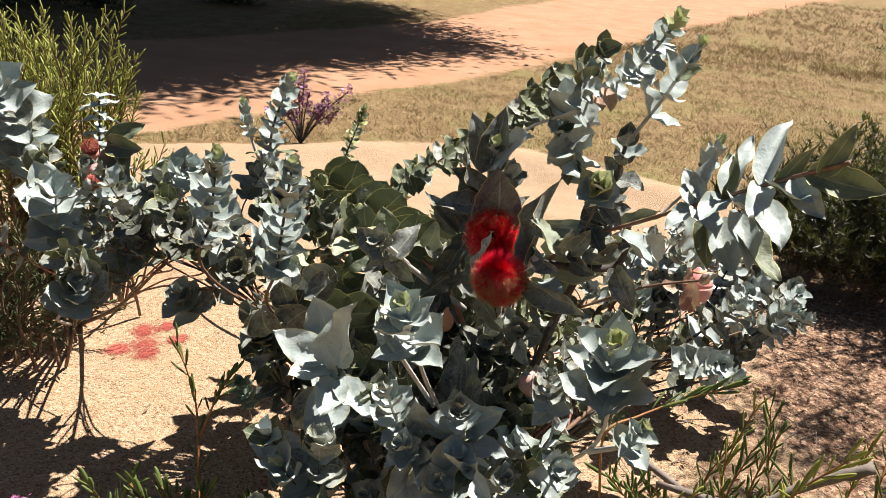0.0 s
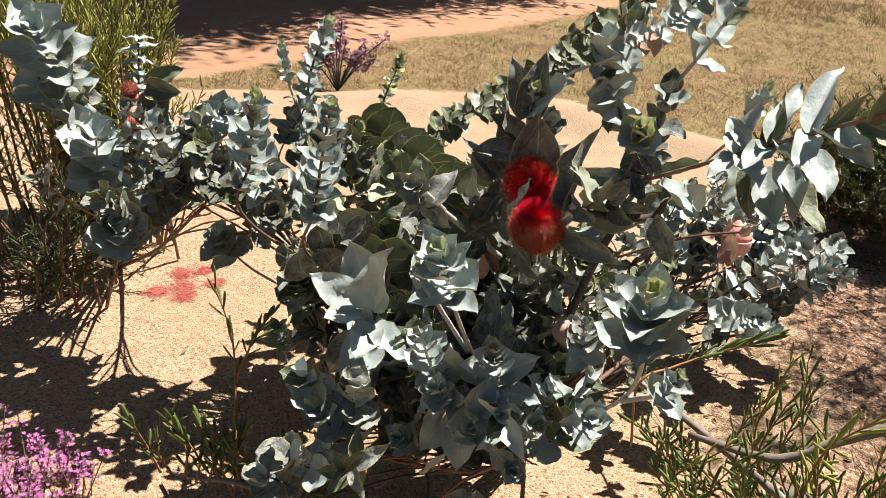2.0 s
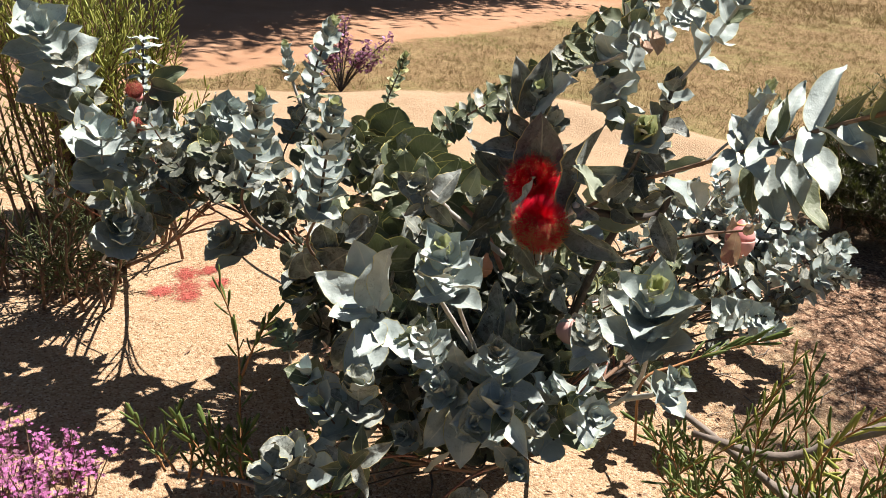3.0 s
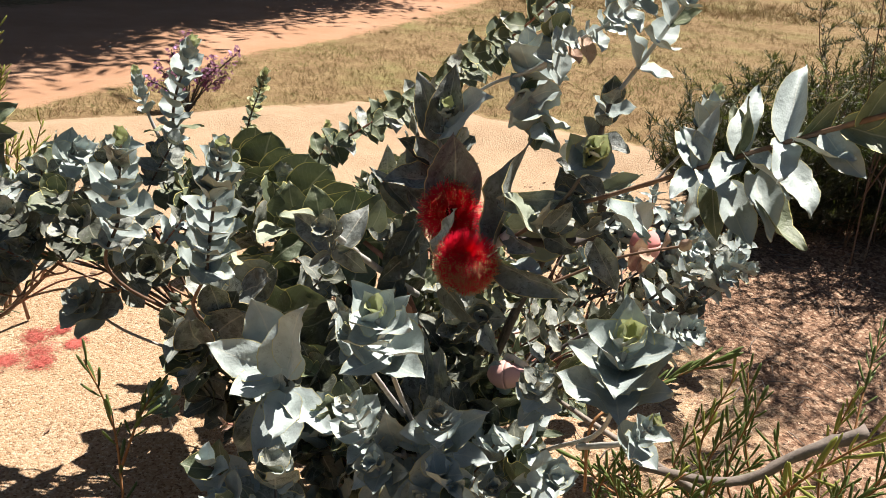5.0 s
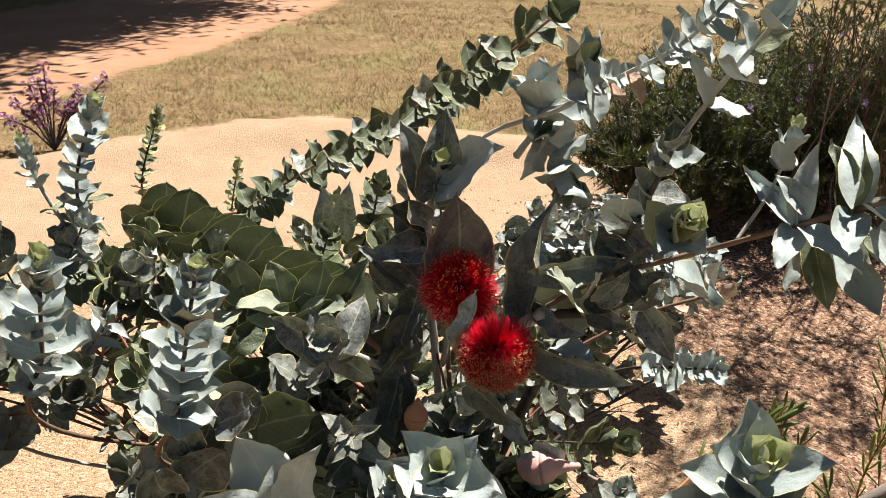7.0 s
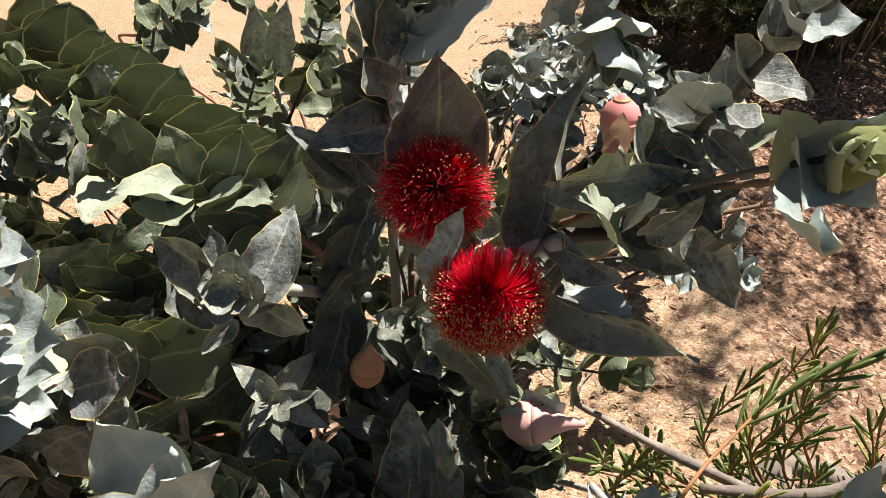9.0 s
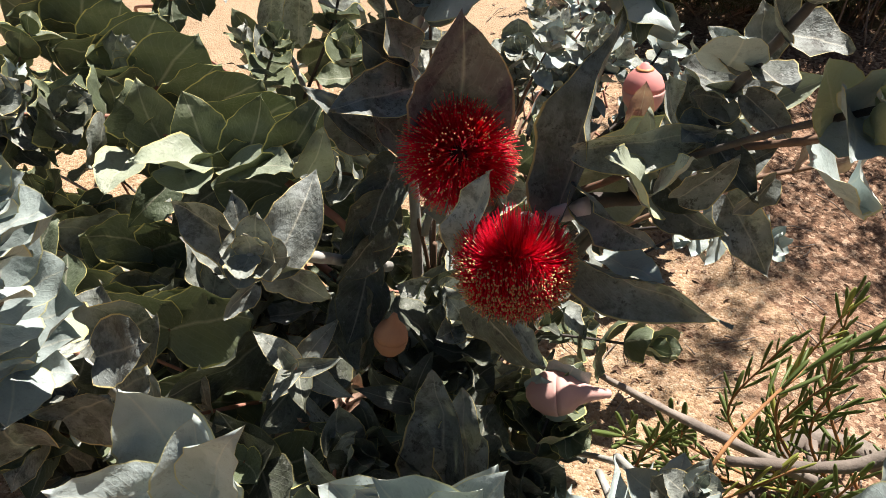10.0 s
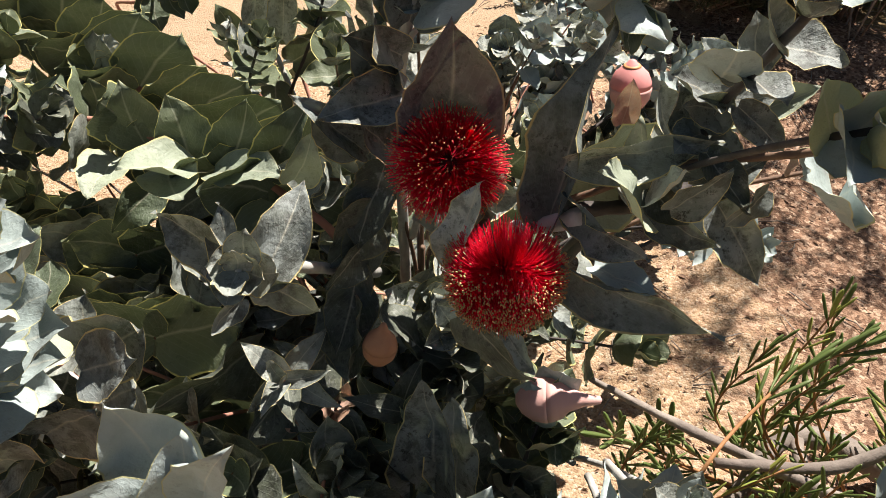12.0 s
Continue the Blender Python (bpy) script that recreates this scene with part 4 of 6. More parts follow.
big(back, (-0.03, 2.06, 0.42), (-0.066, 2.08, 0.49), (0.1, -0.9, 0.2), 0.6, 4, GREEN)
big(back, (0.01, 2.0, 0.43), (-0.045, 1.95, 0.48), (0.1, -0.8, 0.4), 0.62, 1, GREEN)
big(back, (0.06, 1.99, 0.43), (0.12, 1.95, 0.5), (-0.1, -0.85, 0.3), 0.6, 2, GREEN)
big(back, (0.03, 1.97, 0.4), (0.03, 1.9, 0.36), (0.0, -0.8, 0.5), 0.7, 5, GREEN)
shoot(shrub, [(0.05, 1.95, 0.38), (0.1, 1.93, 0.52), (0.12, 1.9, 0.62)], (0.03, 0.06), 7, 0.026, (35, 75), leaf_mat=GREEN, stem_mat=STEM_DARK, seed=152, mix=(GREY, 0.4), r=(0.003, 0.002))
shoot(shrub, [(0.05, 1.9, 0.35), (0.0, 1.85, 0.45), (0.02, 1.8, 0.56)], (0.03, 0.06), 7, 0.026, (35, 75), leaf_mat=GREEN, stem_mat=STEM_DARK, seed=153, mix=(GREY, 0.4), r=(0.003, 0.002))
# silver cluster on the upper limb, and its brown stem on to a yellow tip
shoot(shrub, [(0.172, 1.3, 0.80), (0.225, 1.27, 0.90), (0.30, 1.2, 0.955), (0.343, 1.13, 1.006), (0.384, 1.085, 1.045), (0.412, 1.05, 1.092), (0.432, 1.04, 1.128)], (0.012, 0.032), 22, 0.0125, (30, 75), stem_mat=STEM_SILVER, tip_mat=YELLOW, tip_pairs=4, seed=17, mix=(DEAD, 0.12), r=(0.0026, 0.002), keep=0.9, jitter=16)
shoot(shrub, [(0.27, 1.27, 0.88), (0.292, 1.245, 0.93), (0.29, 1.245, 0.965)], (0.03, 0.054), 5, 0.015, (25, 75), seed=171, turn=20, grow=2)
shoot(shrub, [(0.28, 1.25, 0.91), (0.31, 1.22, 0.90), (0.318, 1.2, 0.875)], (0.03, 0.05), 6, 0.016, (35, 80), seed=172, turn=20, grow=2, mix=(GREEN, 0.2), keep=0.85)
shoot(shrub, [(0.29, 1.24, 0.94), (0.318, 1.2, 0.965), (0.322, 1.19, 1.0)], (0.05, 0.062), 2, 0.02, (15, 55), seed=173, turn=70, grow=2, mix=(GREEN, 0.5))
# white stem with spaced pairs
shoot(shrub, [(0.39, 1.08, 0.945), (0.425, 1.07, 1.01), (0.452, 1.035, 1.075), (0.462, 1.02, 1.1)], (0.014, 0.046), 6, 0.036, (25, 62), stem_mat=STEM_SILVER, tip_mat=YELLOW, tip_pairs=1, seed=19, r=(0.003, 0.002), mix=(GREEN, 0.2), grow=4, turn=15, jitter=16)
shoot(shrub, [ROOT, (0.3, 1.3, 0.5), (0.37, 1.19, 0.76), (0.383, 1.13, 0.86), (0.39, 1.08, 0.945)], (0.03, 0.04), 6, 0.036, (35, 75), leaf_mat=MOTTLED, stem_mat=STEM_DARK, seed=196, r=(0.0055, 0.003), grow=3, turn=40, jitter=22, mix=(SILVER, 0.25))
shoot(shrub, [ROOT, (0.3, 1.3, 0.48), (0.365, 1.2, 0.74), (0.37, 1.15, 0.80)], (0.035, 0.045), 5, 0.022, (50, 85), leaf_mat=GREY, stem_mat=STEM_DARK, seed=195, r=(0.006, 0.004), grow=2, jitter=20)
# arm with tall silver leaves
arm = part("stem", mesh_of("stem", *tube(glide([(0.285, 1.2, 0.70), (0.35, 1.136, 0.78), (0.4, 1.086, 0.821), (0.45, 1.037, 0.863), (0.5, 0.987, 0.905), (0.56, 0.928, 0.955), (0.63, 0.86, 1.01)], 36), 0.003, 0.0028, 9, 0.2, 20)[:2], STEM_BROWN), shrub, "rough brown stem")
big(arm, (0.485, 1.0, 0.895), (0.487, 1.12, 0.91), (-0.3, -0.4, 0.6), 0.2, 1, SILVER)
big(arm, (0.49, 0.998, 0.899), (0.507, 1.02, 0.968), (-0.6, -0.75, 0.1), 0.84, 2, SILVER, "tall")
big(arm, (0.525, 0.965, 0.928), (0.545, 1.03, 1.0), (-0.5, -0.7, 0.4), 0.72, 3, SILVER, "tall")
big(arm, (0.52, 0.965, 0.92), (0.535, 0.965, 0.985), (0.4, -0.85, 0.1), 0.64, 4, GREEN, "tall")
big(arm, (0.56, 0.93, 0.957), (0.577, 0.99, 1.036), (-0.5, -0.7, 0.4), 0.72, 0, SILVER, "tall")
big(arm, (0.57, 0.92, 0.96), (0.612, 0.92, 1.02), (0.3, -0.9, 0.2), 0.72, 5, GREEN, "tall")
big(arm, (0.487, 0.997, 0.893), (0.455, 0.955, 0.875), (-0.1, -0.4, 0.9), 0.5, 0, SILVER)
big(arm, (0.493, 0.99, 0.895), (0.515, 0.925, 0.88), (0.1, -0.4, 0.9), 0.52, 3, SILVER)
big(arm, (0.52, 0.965, 0.92), (0.49, 0.91, 0.905), (0.0, -0.4, 0.9), 0.5, 1, SILVER)
big(arm, (0.53, 0.957, 0.928), (0.565, 0.895, 0.915), (0.1, -0.4, 0.9), 0.5, 2, SILVER)
big(arm, (0.557, 0.93, 0.952), (0.54, 0.87, 0.935), (0.0, -0.4, 0.9), 0.5, 5, SILVER)
big(arm, (0.565, 0.922, 0.96), (0.605, 0.86, 0.955), (0.1, -0.4, 0.9), 0.45, 4, SILVER)
for k, (base, tip, wide) in enumerate([((0.509, 1.0, 0.881), (0.504, 0.96, 0.835), 0.6), ((0.523, 0.99, 0.882), (0.536, 0.94, 0.837), 0.55), ((0.543, 0.96, 0.906), (0.556, 0.905, 0.859), 0.6),
                                       ((0.563, 0.94, 0.93), (0.581, 0.885, 0.882), 0.55), ((0.541, 0.97, 0.888), (0.592, 0.92, 0.846), 0.5), ((0.496, 1.02, 0.88), (0.485, 0.99, 0.837), 0.6),
                                       ((0.497, 1.0, 0.91), (0.471, 1.02, 0.938), 0.5), ((0.586, 0.9, 0.973), (0.61, 0.87, 0.952), 0.6), ((0.515, 0.975, 0.91), (0.528, 1.01, 0.985), 0.34)]):
    big(arm, base, shake(tip, 0.012), shake((0.0, -0.55, 0.75), 0.4), wide * rg.uniform(0.75, 1.15), k, SILVER if k % 4 else GREEN)
big(arm, (0.60, 0.89, 0.985), (0.675, 0.85, 0.985), (0.1, -0.8, 0.4), 0.45, 1, GREEN)
big(arm, (0.61, 0.88, 0.99), (0.63, 0.87, 1.05), (-0.1, -0.9, 0.2), 0.4, 0, GREEN)
shoot(shrub, [(0.45, 1.037, 0.863), (0.49, 1.06, 0.91), (0.515, 1.08, 0.965)], (0.012, 0.036), 5, 0.018, (20, 55), tip_mat=YELLOW, tip_pairs=2, seed=201, r=(0.002, 0.0015))
shoot(shrub, [(0.34, 1.14, 0.77), (0.36, 1.05, 0.85), (0.362, 0.95, 0.925)], (0.016, 0.05), 6, 0.019, (15, 52), tip_mat=YELLOW, tip_pairs=2, seed=21, mix=(YELLOW, 0.2), r=(0.0025, 0.002), stem_mat=STEM_DARK)
# bare brown twigs under the arm, with dead leaves
for k, line in enumerate([[(0.36, 1.28, 0.60), (0.46, 1.27, 0.66), (0.56, 1.25, 0.70)]]):
    shoot(shrub, line, (0.02, 0.034), 5, 0.034, (40, 80), leaf_mat=DEAD, stem_mat=STEM_BROWN, seed=210 + k, r=(0.0026, 0.002), grow=2, keep=0.6, mix=(GREY, 0.4))
# low shoots over the litter, farther back
shoot(shrub, [ROOT, (0.42, 1.62, 0.28), (0.542, 1.59, 0.37), (0.645, 1.43, 0.465)], (0.014, 0.045), 11, 0.0185, (35, 80), seed=22, stem_mat=STEM_DARK, grow=4)
shoot(shrub, [ROOT, (0.42, 1.6, 0.2), (0.6, 1.66, 0.28), (0.72, 1.68, 0.32)], (0.02, 0.05), 7, 0.02, (40, 75), seed=23, stem_mat=STEM_DARK)
shoot(shrub, [ROOT, (0.42, 1.85, 0.2), (0.62, 2.0, 0.3), (0.8, 2.02, 0.42)], (0.02, 0.06), 12, 0.02, (35, 75), seed=231, stem_mat=STEM_DARK)
shoot(shrub, [ROOT, (0.4, 1.9, 0.25), (0.56, 2.1, 0.34), (0.63, 2.12, 0.44)], (0.02, 0.06), 10, 0.02, (35, 75), seed=232, stem_mat=STEM_DARK)
shoot(shrub, [ROOT, (0.45, 1.95, 0.2), (0.75, 2.15, 0.22), (0.92, 2.14, 0.3)], (0.02, 0.05), 12, 0.02, (35, 75), seed=233, stem_mat=STEM_DARK)

for k, line in enumerate([[(0.517, 2.05, 0.165), (0.564, 2.05, 0.324), (0.63, 2.05, 0.432)], [(0.596, 2.05, 0.145), (0.709, 2.05, 0.318), (0.797, 2.05, 0.42)],
                          [(0.681, 2.0, 0.19), (0.80, 2.0, 0.29), (0.86, 2.0, 0.37)], [(0.63, 2.1, 0.19), (0.686, 2.08, 0.35), (0.718, 2.06, 0.46)], [(0.57, 2.0, 0.15), (0.547, 2.02, 0.28), (0.52, 2.04, 0.38)]]):
    shoot(shrub, [ROOT, (0.4, 1.85, 0.12)] + line, (0.025, 0.062), 9, 0.022, (35, 78), seed=240 + k, turn=37 * k, stem_mat=STEM_DARK, mix=(GREY, 0.3), jitter=20)
shoot(shrub, [ROOT, (0.4, 1.62, 0.15), (0.55, 1.7, 0.31), (0.64, 1.7, 0.42), (0.69, 1.69, 0.48)], (0.025, 0.06), 9, 0.024, (40, 80), seed=246, stem_mat=STEM_DARK, leaf_mat=GREY, mix=(SILVER, 0.5), jitter=20)

# mottled rosette beside the flowers
rosette = cluster([(0.15, 1.3, 0.55), (0.08, 1.18, 0.66), (0.045, 1.09, 0.735)])
big(rosette, (0.045, 1.12, 0.70), (-0.024, 1.165, 0.727), (0.1, -0.95, -0.1), 0.5, 1, MOTTLED)
big(rosette, (0.05, 1.115, 0.70), (0.083, 1.16, 0.757), (-0.3, -0.93, -0.25), 0.52, 2, MOTTLED)
big(rosette, (0.05, 1.11, 0.705), (0.092, 1.12, 0.668), (0.1, -0.95, -0.2), 0.6, 3, MOTTLED)
big(rosette, (0.04, 1.11, 0.70), (0.02, 1.15, 0.745), (0.0, -0.95, -0.1), 0.6, 5, MOTTLED)
big(rosette, (0.04, 1.10, 0.70), (0.018, 1.08, 0.687), (-0.1, -0.95, -0.1), 0.6, 4, MOTTLED)
shoot(shrub, [(0.07, 1.16, 0.68), (0.05, 1.1, 0.73), (0.042, 1.068, 0.752)], (0.018, 0.03), 4, 0.009, (50, 88), "round", GREY, seed=24, turn=35, grow=3)

# leaves that hold the flowers: base, tip, facing, width
F_ONE, F_TWO = Vector((0.199, 1.225, 0.727)), Vector((0.230, 1.122, 0.697))
collar = shoot(shrub, [(0.2, 1.42, 0.5), (0.21, 1.32, 0.68), (0.225, 1.22, 0.70)], (0.03, 0.05), 2, 0.03, (60, 80), leaf_mat=GREY, seed=25)


def hold(base, tip, face, wide, k, mat):
    """One leaf of the flower branch."""
    way = Vector(tip) - Vector(base)
    part("leaf", leaf_mesh("flat", k, mat), collar, at=leaf_pose(base, way, face, way.length * 1.02, wide))


hold((0.196, 1.250, 0.722), (0.194, 1.231, 0.845), (-0.1, -1, 0.1), 0.68, 1, PLUM)
hold((0.270, 1.160, 0.715), (0.285, 1.178, 0.867), (-0.75, -0.65, 0.0), 0.30, 2, GREY)
hold((0.291, 1.210, 0.715), (0.431, 1.250, 0.743), (0.05, -1, 0.05), 0.62, 1, PALE_LIT)
hold((0.364, 1.200, 0.709), (0.334, 1.190, 0.778), (-0.6, -0.7, 0.2), 0.55, 2, PALE_LIT)
hold((0.354, 1.200, 0.713), (0.304, 1.170, 0.751), (0, -0.5, 0.8), 0.75, 3, ASH)
hold((0.280, 1.150, 0.745), (0.311, 1.080, 0.735), (-0.5, -0.8, -0.2), 0.38, 2, MOTTLED)
hold((0.264, 1.130, 0.699), (0.381, 1.060, 0.691), (-0.1, -0.93, -0.05), 0.27, 4, GREY)
hold((0.298, 1.120, 0.702), (0.331, 1.080, 0.712), (0.1, -0.3, 0.95), 0.6, 0, SILVER)
hold((0.195, 1.140, 0.688), (0.200, 1.135, 0.766), (-0.75, -0.6, 0.2), 0.52, 5, ASH)
hold((0.198, 1.120, 0.655), (0.252, 1.075, 0.63), (-0.3, -0.9, -0.3), 0.62, 3, SHADED)
hold((0.038, 1.200, 0.554), (-0.041, 1.130, 0.542), (-0.1, -0.95, -0.1), 0.75, 5, SHADED)
hold((0.098, 1.200, 0.543), (0.028, 1.120, 0.512), (-0.1, -0.95, -0.1), 0.7, 1, SHADED)
hold((0.160, 1.290, 0.757), (0.116, 1.275, 0.822), (-0.5, -0.8, 0.2), 0.36, 2, MOTTLED)
hold((0.134, 1.260, 0.717), (0.080, 1.230, 0.785), (0.3, -0.6, 0.3), 0.3, 0, MOTTLED)
hold((0.129, 1.270, 0.709), (0.091, 1.250, 0.773), (-0.3, -0.7, 0.5), 0.5, 3, MOTTLED)
hold((0.160, 1.260, 0.711), (0.123, 1.240, 0.758), (0, -0.6, 0.75), 0.6, 4, MOTTLED)
hold((0.136, 1.130, 0.426), (0.109, 1.120, 0.528), (-0.2, -0.95, -0.1), 0.85, 2, SHADED)
hold((0.188, 1.100, 0.435), (0.179, 1.130, 0.580), (-0.5, -0.85, -0.1), 0.45, 4, MOTTLED)
hold((0.209, 1.100, 0.458), (0.198, 1.120, 0.555), (-0.5, -0.85, 0.1), 0.5, 0, GREY)
hold((0.264, 1.220, 0.543), (0.289, 1.180, 0.521), (-0.2, -0.9, 0.1), 0.6, 1, ASH)
hold((0.27, 1.14, 0.784), (0.375, 1.14, 0.803), (0.0, -0.95, 0.1), 0.3, 4, GREY)
hold((0.319, 1.11, 0.762), (0.27, 1.08, 0.815), (0, -0.4, 0.9), 0.7, 3, PALE_LIT)
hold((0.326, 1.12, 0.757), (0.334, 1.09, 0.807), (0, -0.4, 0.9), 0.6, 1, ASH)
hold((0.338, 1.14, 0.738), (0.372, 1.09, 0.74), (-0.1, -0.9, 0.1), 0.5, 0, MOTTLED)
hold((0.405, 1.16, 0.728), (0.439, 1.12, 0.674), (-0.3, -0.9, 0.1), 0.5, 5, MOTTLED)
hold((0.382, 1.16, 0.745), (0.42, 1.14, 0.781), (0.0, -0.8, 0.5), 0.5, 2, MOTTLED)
hold((0.4, 1.18, 0.792), (0.456, 1.16, 0.832), (0.0, -0.5, 0.8), 0.4, 1, PALE_LIT)
hold((0.361, 1.14, 0.845), (0.356, 1.11, 0.883), (0.0, -0.3, 0.95), 0.95, 3, SILVER)
hold((0.376, 1.14, 0.849), (0.347, 1.14, 0.877), (0.3, -0.9, 0.2), 0.6, 0, MOTTLED)
hold((0.392, 1.16, 0.808), (0.341, 1.14, 0.828), (0.0, -0.9, 0.3), 0.5, 4, MOTTLED)
hold((0.459, 1.1, 0.767), (0.4, 1.06, 0.822), (0.0, -0.4, 0.9), 0.7, 1, SILVER)
hold((0.459, 1.1, 0.767), (0.445, 1.06, 0.823), (0.0, -0.6, 0.8), 0.7, 2, SILVER)
hold((0.335, 1.1, 0.768), (0.36, 1.08, 0.813), (0, -0.9, 0.3), 0.5, 1, MOTTLED)
hold((0.361, 1.12, 0.801), (0.385, 1.08, 0.78), (0.2, -0.9, 0.1), 0.5, 2, SHADED)
hold((0.373, 1.12, 0.838), (0.404, 1.1, 0.812), (0.1, -0.9, 0.2), 0.55, 3, MOTTLED)
hold((0.336, 1.14, 0.759), (0.354, 1.1, 0.755), (0.0, -0.9, 0.1), 0.6, 4, SHADED)
hold((0.403, 1.1, 0.783), (0.371, 1.08, 0.765), (0.0, -0.9, 0.1), 0.6, 5, MOTTLED)
# shaded hollow beside the flowers, put into the leaf colour
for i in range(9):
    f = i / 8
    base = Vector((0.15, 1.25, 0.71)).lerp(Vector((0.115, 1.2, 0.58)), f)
    part("leaf", leaf_mesh("broad", (i * 5) % 12, SHADED), collar, at=leaf_pose(base, shake((-0.35, -0.5, -0.75), 0.35), shake((-0.3, -0.9, -0.1), 0.3), rg.uniform(0.05, 0.07), 0.85))
part("stem", mesh_of("stem", *tube(glide([(0.292, 1.175, 0.713), (0.359, 1.19, 0.709), (0.412, 1.21, 0.72), (0.414, 1.2, 0.796)], 14), 0.0065, 0.006, 9, 0.2, 45)[:2], STEM_DARK), collar, "dark mottled stem")
part("stem", mesh_of("node", *tube(glide([(0.25, 1.185, 0.69), (0.268, 1.16, 0.712), (0.285, 1.135, 0.738)], 8), 0.0065, 0.0075, 10, 0.12, 44)[:2], NODE), collar, "pale downy stem joint")
flower(shrub, F_ONE, (-0.08, -0.75, 0.55), 0.049, 3000, 1, 105, "crimson pompom flower with a pitted centre", 0.38)
flower(shrub, F_TWO, (-0.12, -0.9, -0.12), 0.046, 3600, 2, 112, "crimson pompom flower with yellow-tipped stamens", 0.9, 0.02, (0.88, 1.04), 0.62)


# buds
bud(shrub, (0.303, 1.175, 0.49), (0.85, -0.25, 0.2), 0.045, BUD_PINK, BUD_PINK, 1.3, label="powdery pink beaked bud")
bud(shrub, (0.142, 1.158, 0.588), (0.1, 0.0, 1.0), 0.03, BUD_BROWN, BUD_BROWN, 0.75, label="tan beaked bud")
bud(shrub, (0.622, 1.9, 0.428), (-0.1, 0.1, 1.0), 0.072, BUD_PINK, BUD_ROSE, 0.35, True, label="rose bud with an orange ring opening")
big(collar, (0.603, 1.86, 0.381), (0.606, 1.86, 0.468), (-0.3, -0.9, 0.2), 0.5, 4, ROSY)
bud(shrub, (0.558, 2.3, 0.19), (0.2, -0.6, 0.5), 0.05, BUD_GREY, BUD_GREY, 0.4, label="silvery round bud")


# inner mass of older leaves, the darkest ones coloured for inner shade
def thicket(owner, root, centre, radii, count, size, mats, seed, lean=(0, -0.3, 0.8), pairs=5, gap=0.026, shapes=("broad", "tall", "round"), singles=False):
    rr = random.Random(seed)
    root, centre = Vector(root), Vector(centre)
    limb = glide([root, root.lerp(centre, 0.5) + Vector((rr.uniform(-0.04, 0.04), rr.uniform(-0.04, 0.04), -0.03)), centre], 14)
    part("stem", mesh_of("stem", *tube(limb, 0.007, 0.003, 7, 0.15, seed)[:2], STEM_BROWN), owner)
    for i in range(count):
        while True:
            d = Vector((rr.uniform(-1, 1), rr.uniform(-1, 1), rr.uniform(-1, 1)))
            if d.length < 1:
                break
        base = Vector(centre) + Vector((d.x * radii[0], d.y * radii[1], d.z * radii[2]))
        base.z = max(base.z, 0.07)
        way = (Vector(lean) + Vector((d.x * 0.9, d.y * 0.7, d.z * 0.2)) + Vector((rr.uniform(-0.4, 0.4), rr.uniform(-0.4, 0.4), rr.uniform(-0.3, 0.3)))).normalized()
        tip = base + way * gap * pairs * 1.1
        foot = limb[min(len(limb) - 1, int(len(limb) * rr.uniform(0.45, 1.0)))]
        shoot(owner, [foot, foot.lerp(base, 0.5) + Vector((0, 0, 0.015)), base, tip], (size * 0.5, size), pairs, gap, (35, 82), shapes[i % len(shapes)], mats[i % len(mats)], (STEM_BROWN, STEM_RED, STEM_DARK)[i % 3], (0.0026, 0.0015), rr.uniform(0, 90), singles, None, 0, 2, seed=seed * 100 + i, jitter=28, mix=(mats[(i + 1) % len(mats)], 0.25))


thicket(shrub, ROOT, (0.05, 1.28, 0.30), (0.2, 0.16, 0.15), 34, 0.062, (SHADED, GREEN, SHADED), 41)
thicket(shrub, ROOT, (-0.08, 1.28, 0.36), (0.15, 0.14, 0.14), 10, 0.055, (GREY, SHADED, GREEN), 42)
thicket(shrub, ROOT, (0.66, 2.16, 0.25), (0.22, 0.16, 0.11), 20, 0.042, (SILVER, SILVER, GREY), 45, pairs=8, gap=0.016)
thicket(shrub, ROOT, (0.06, 1.0, 0.28), (0.2, 0.1, 0.12), 13, 0.055, (SILVER, GREEN, GREY), 46)
thicket(shrub, ROOT, (0.14, 1.8, 0.3), (0.2, 0.22, 0.14), 16, 0.06, (GREEN, GREY, GREEN), 47)
thicket(shrub, ROOT, (0.21, 1.40, 0.50), (0.07, 0.08, 0.16), 14, 0.05, (GREY, ASH, GREEN), 53, lean=(0.0, -0.5, 0.5))
thicket(shrub, ROOT, (0.47, 2.1, 0.26), (0.14, 0.14, 0.11), 12, 0.055, (SILVER, ASH, GREY), 49)
thicket(shrub, ROOT, (0.25, 1.34, 0.34), (0.09, 0.1, 0.12), 14, 0.048, (GREY, SHADED, GREEN), 74, lean=(0.0, -0.5, 0.5))
thicket(shrub, ROOT, (0.08, 1.22, 0.42), (0.1, 0.08, 0.1), 12, 0.05, (SHADED, GREY, SHADED), 76, lean=(0.0, -0.6, 0.3))
thicket(shrub, ROOT, (-0.47, 1.5, 0.50), (0.2, 0.1, 0.09), 18, 0.048, (GREY, SILVER, SHADED), 43)
thicket(shrub, ROOT, (0.5, 1.98, 0.16), (0.18, 0.14, 0.09), 18, 0.05, (GREY, GREEN, SHADED), 75)
thicket(shrub, ROOT, (0.36, 1.72, 0.2), (0.1, 0.12, 0.1), 12, 0.05, (GREEN, GREY, SHADED), 73)
thicket(shrub, ROOT, (-0.40, 1.6, 0.48), (0.18, 0.12, 0.1), 12, 0.055, (GREEN, GREEN, GREY), 51)
thicket(shrub, ROOT, (0.16, 1.36, 0.26), (0.13, 0.14, 0.15), 18, 0.055, (GREEN, GREY, SHADED), 56)
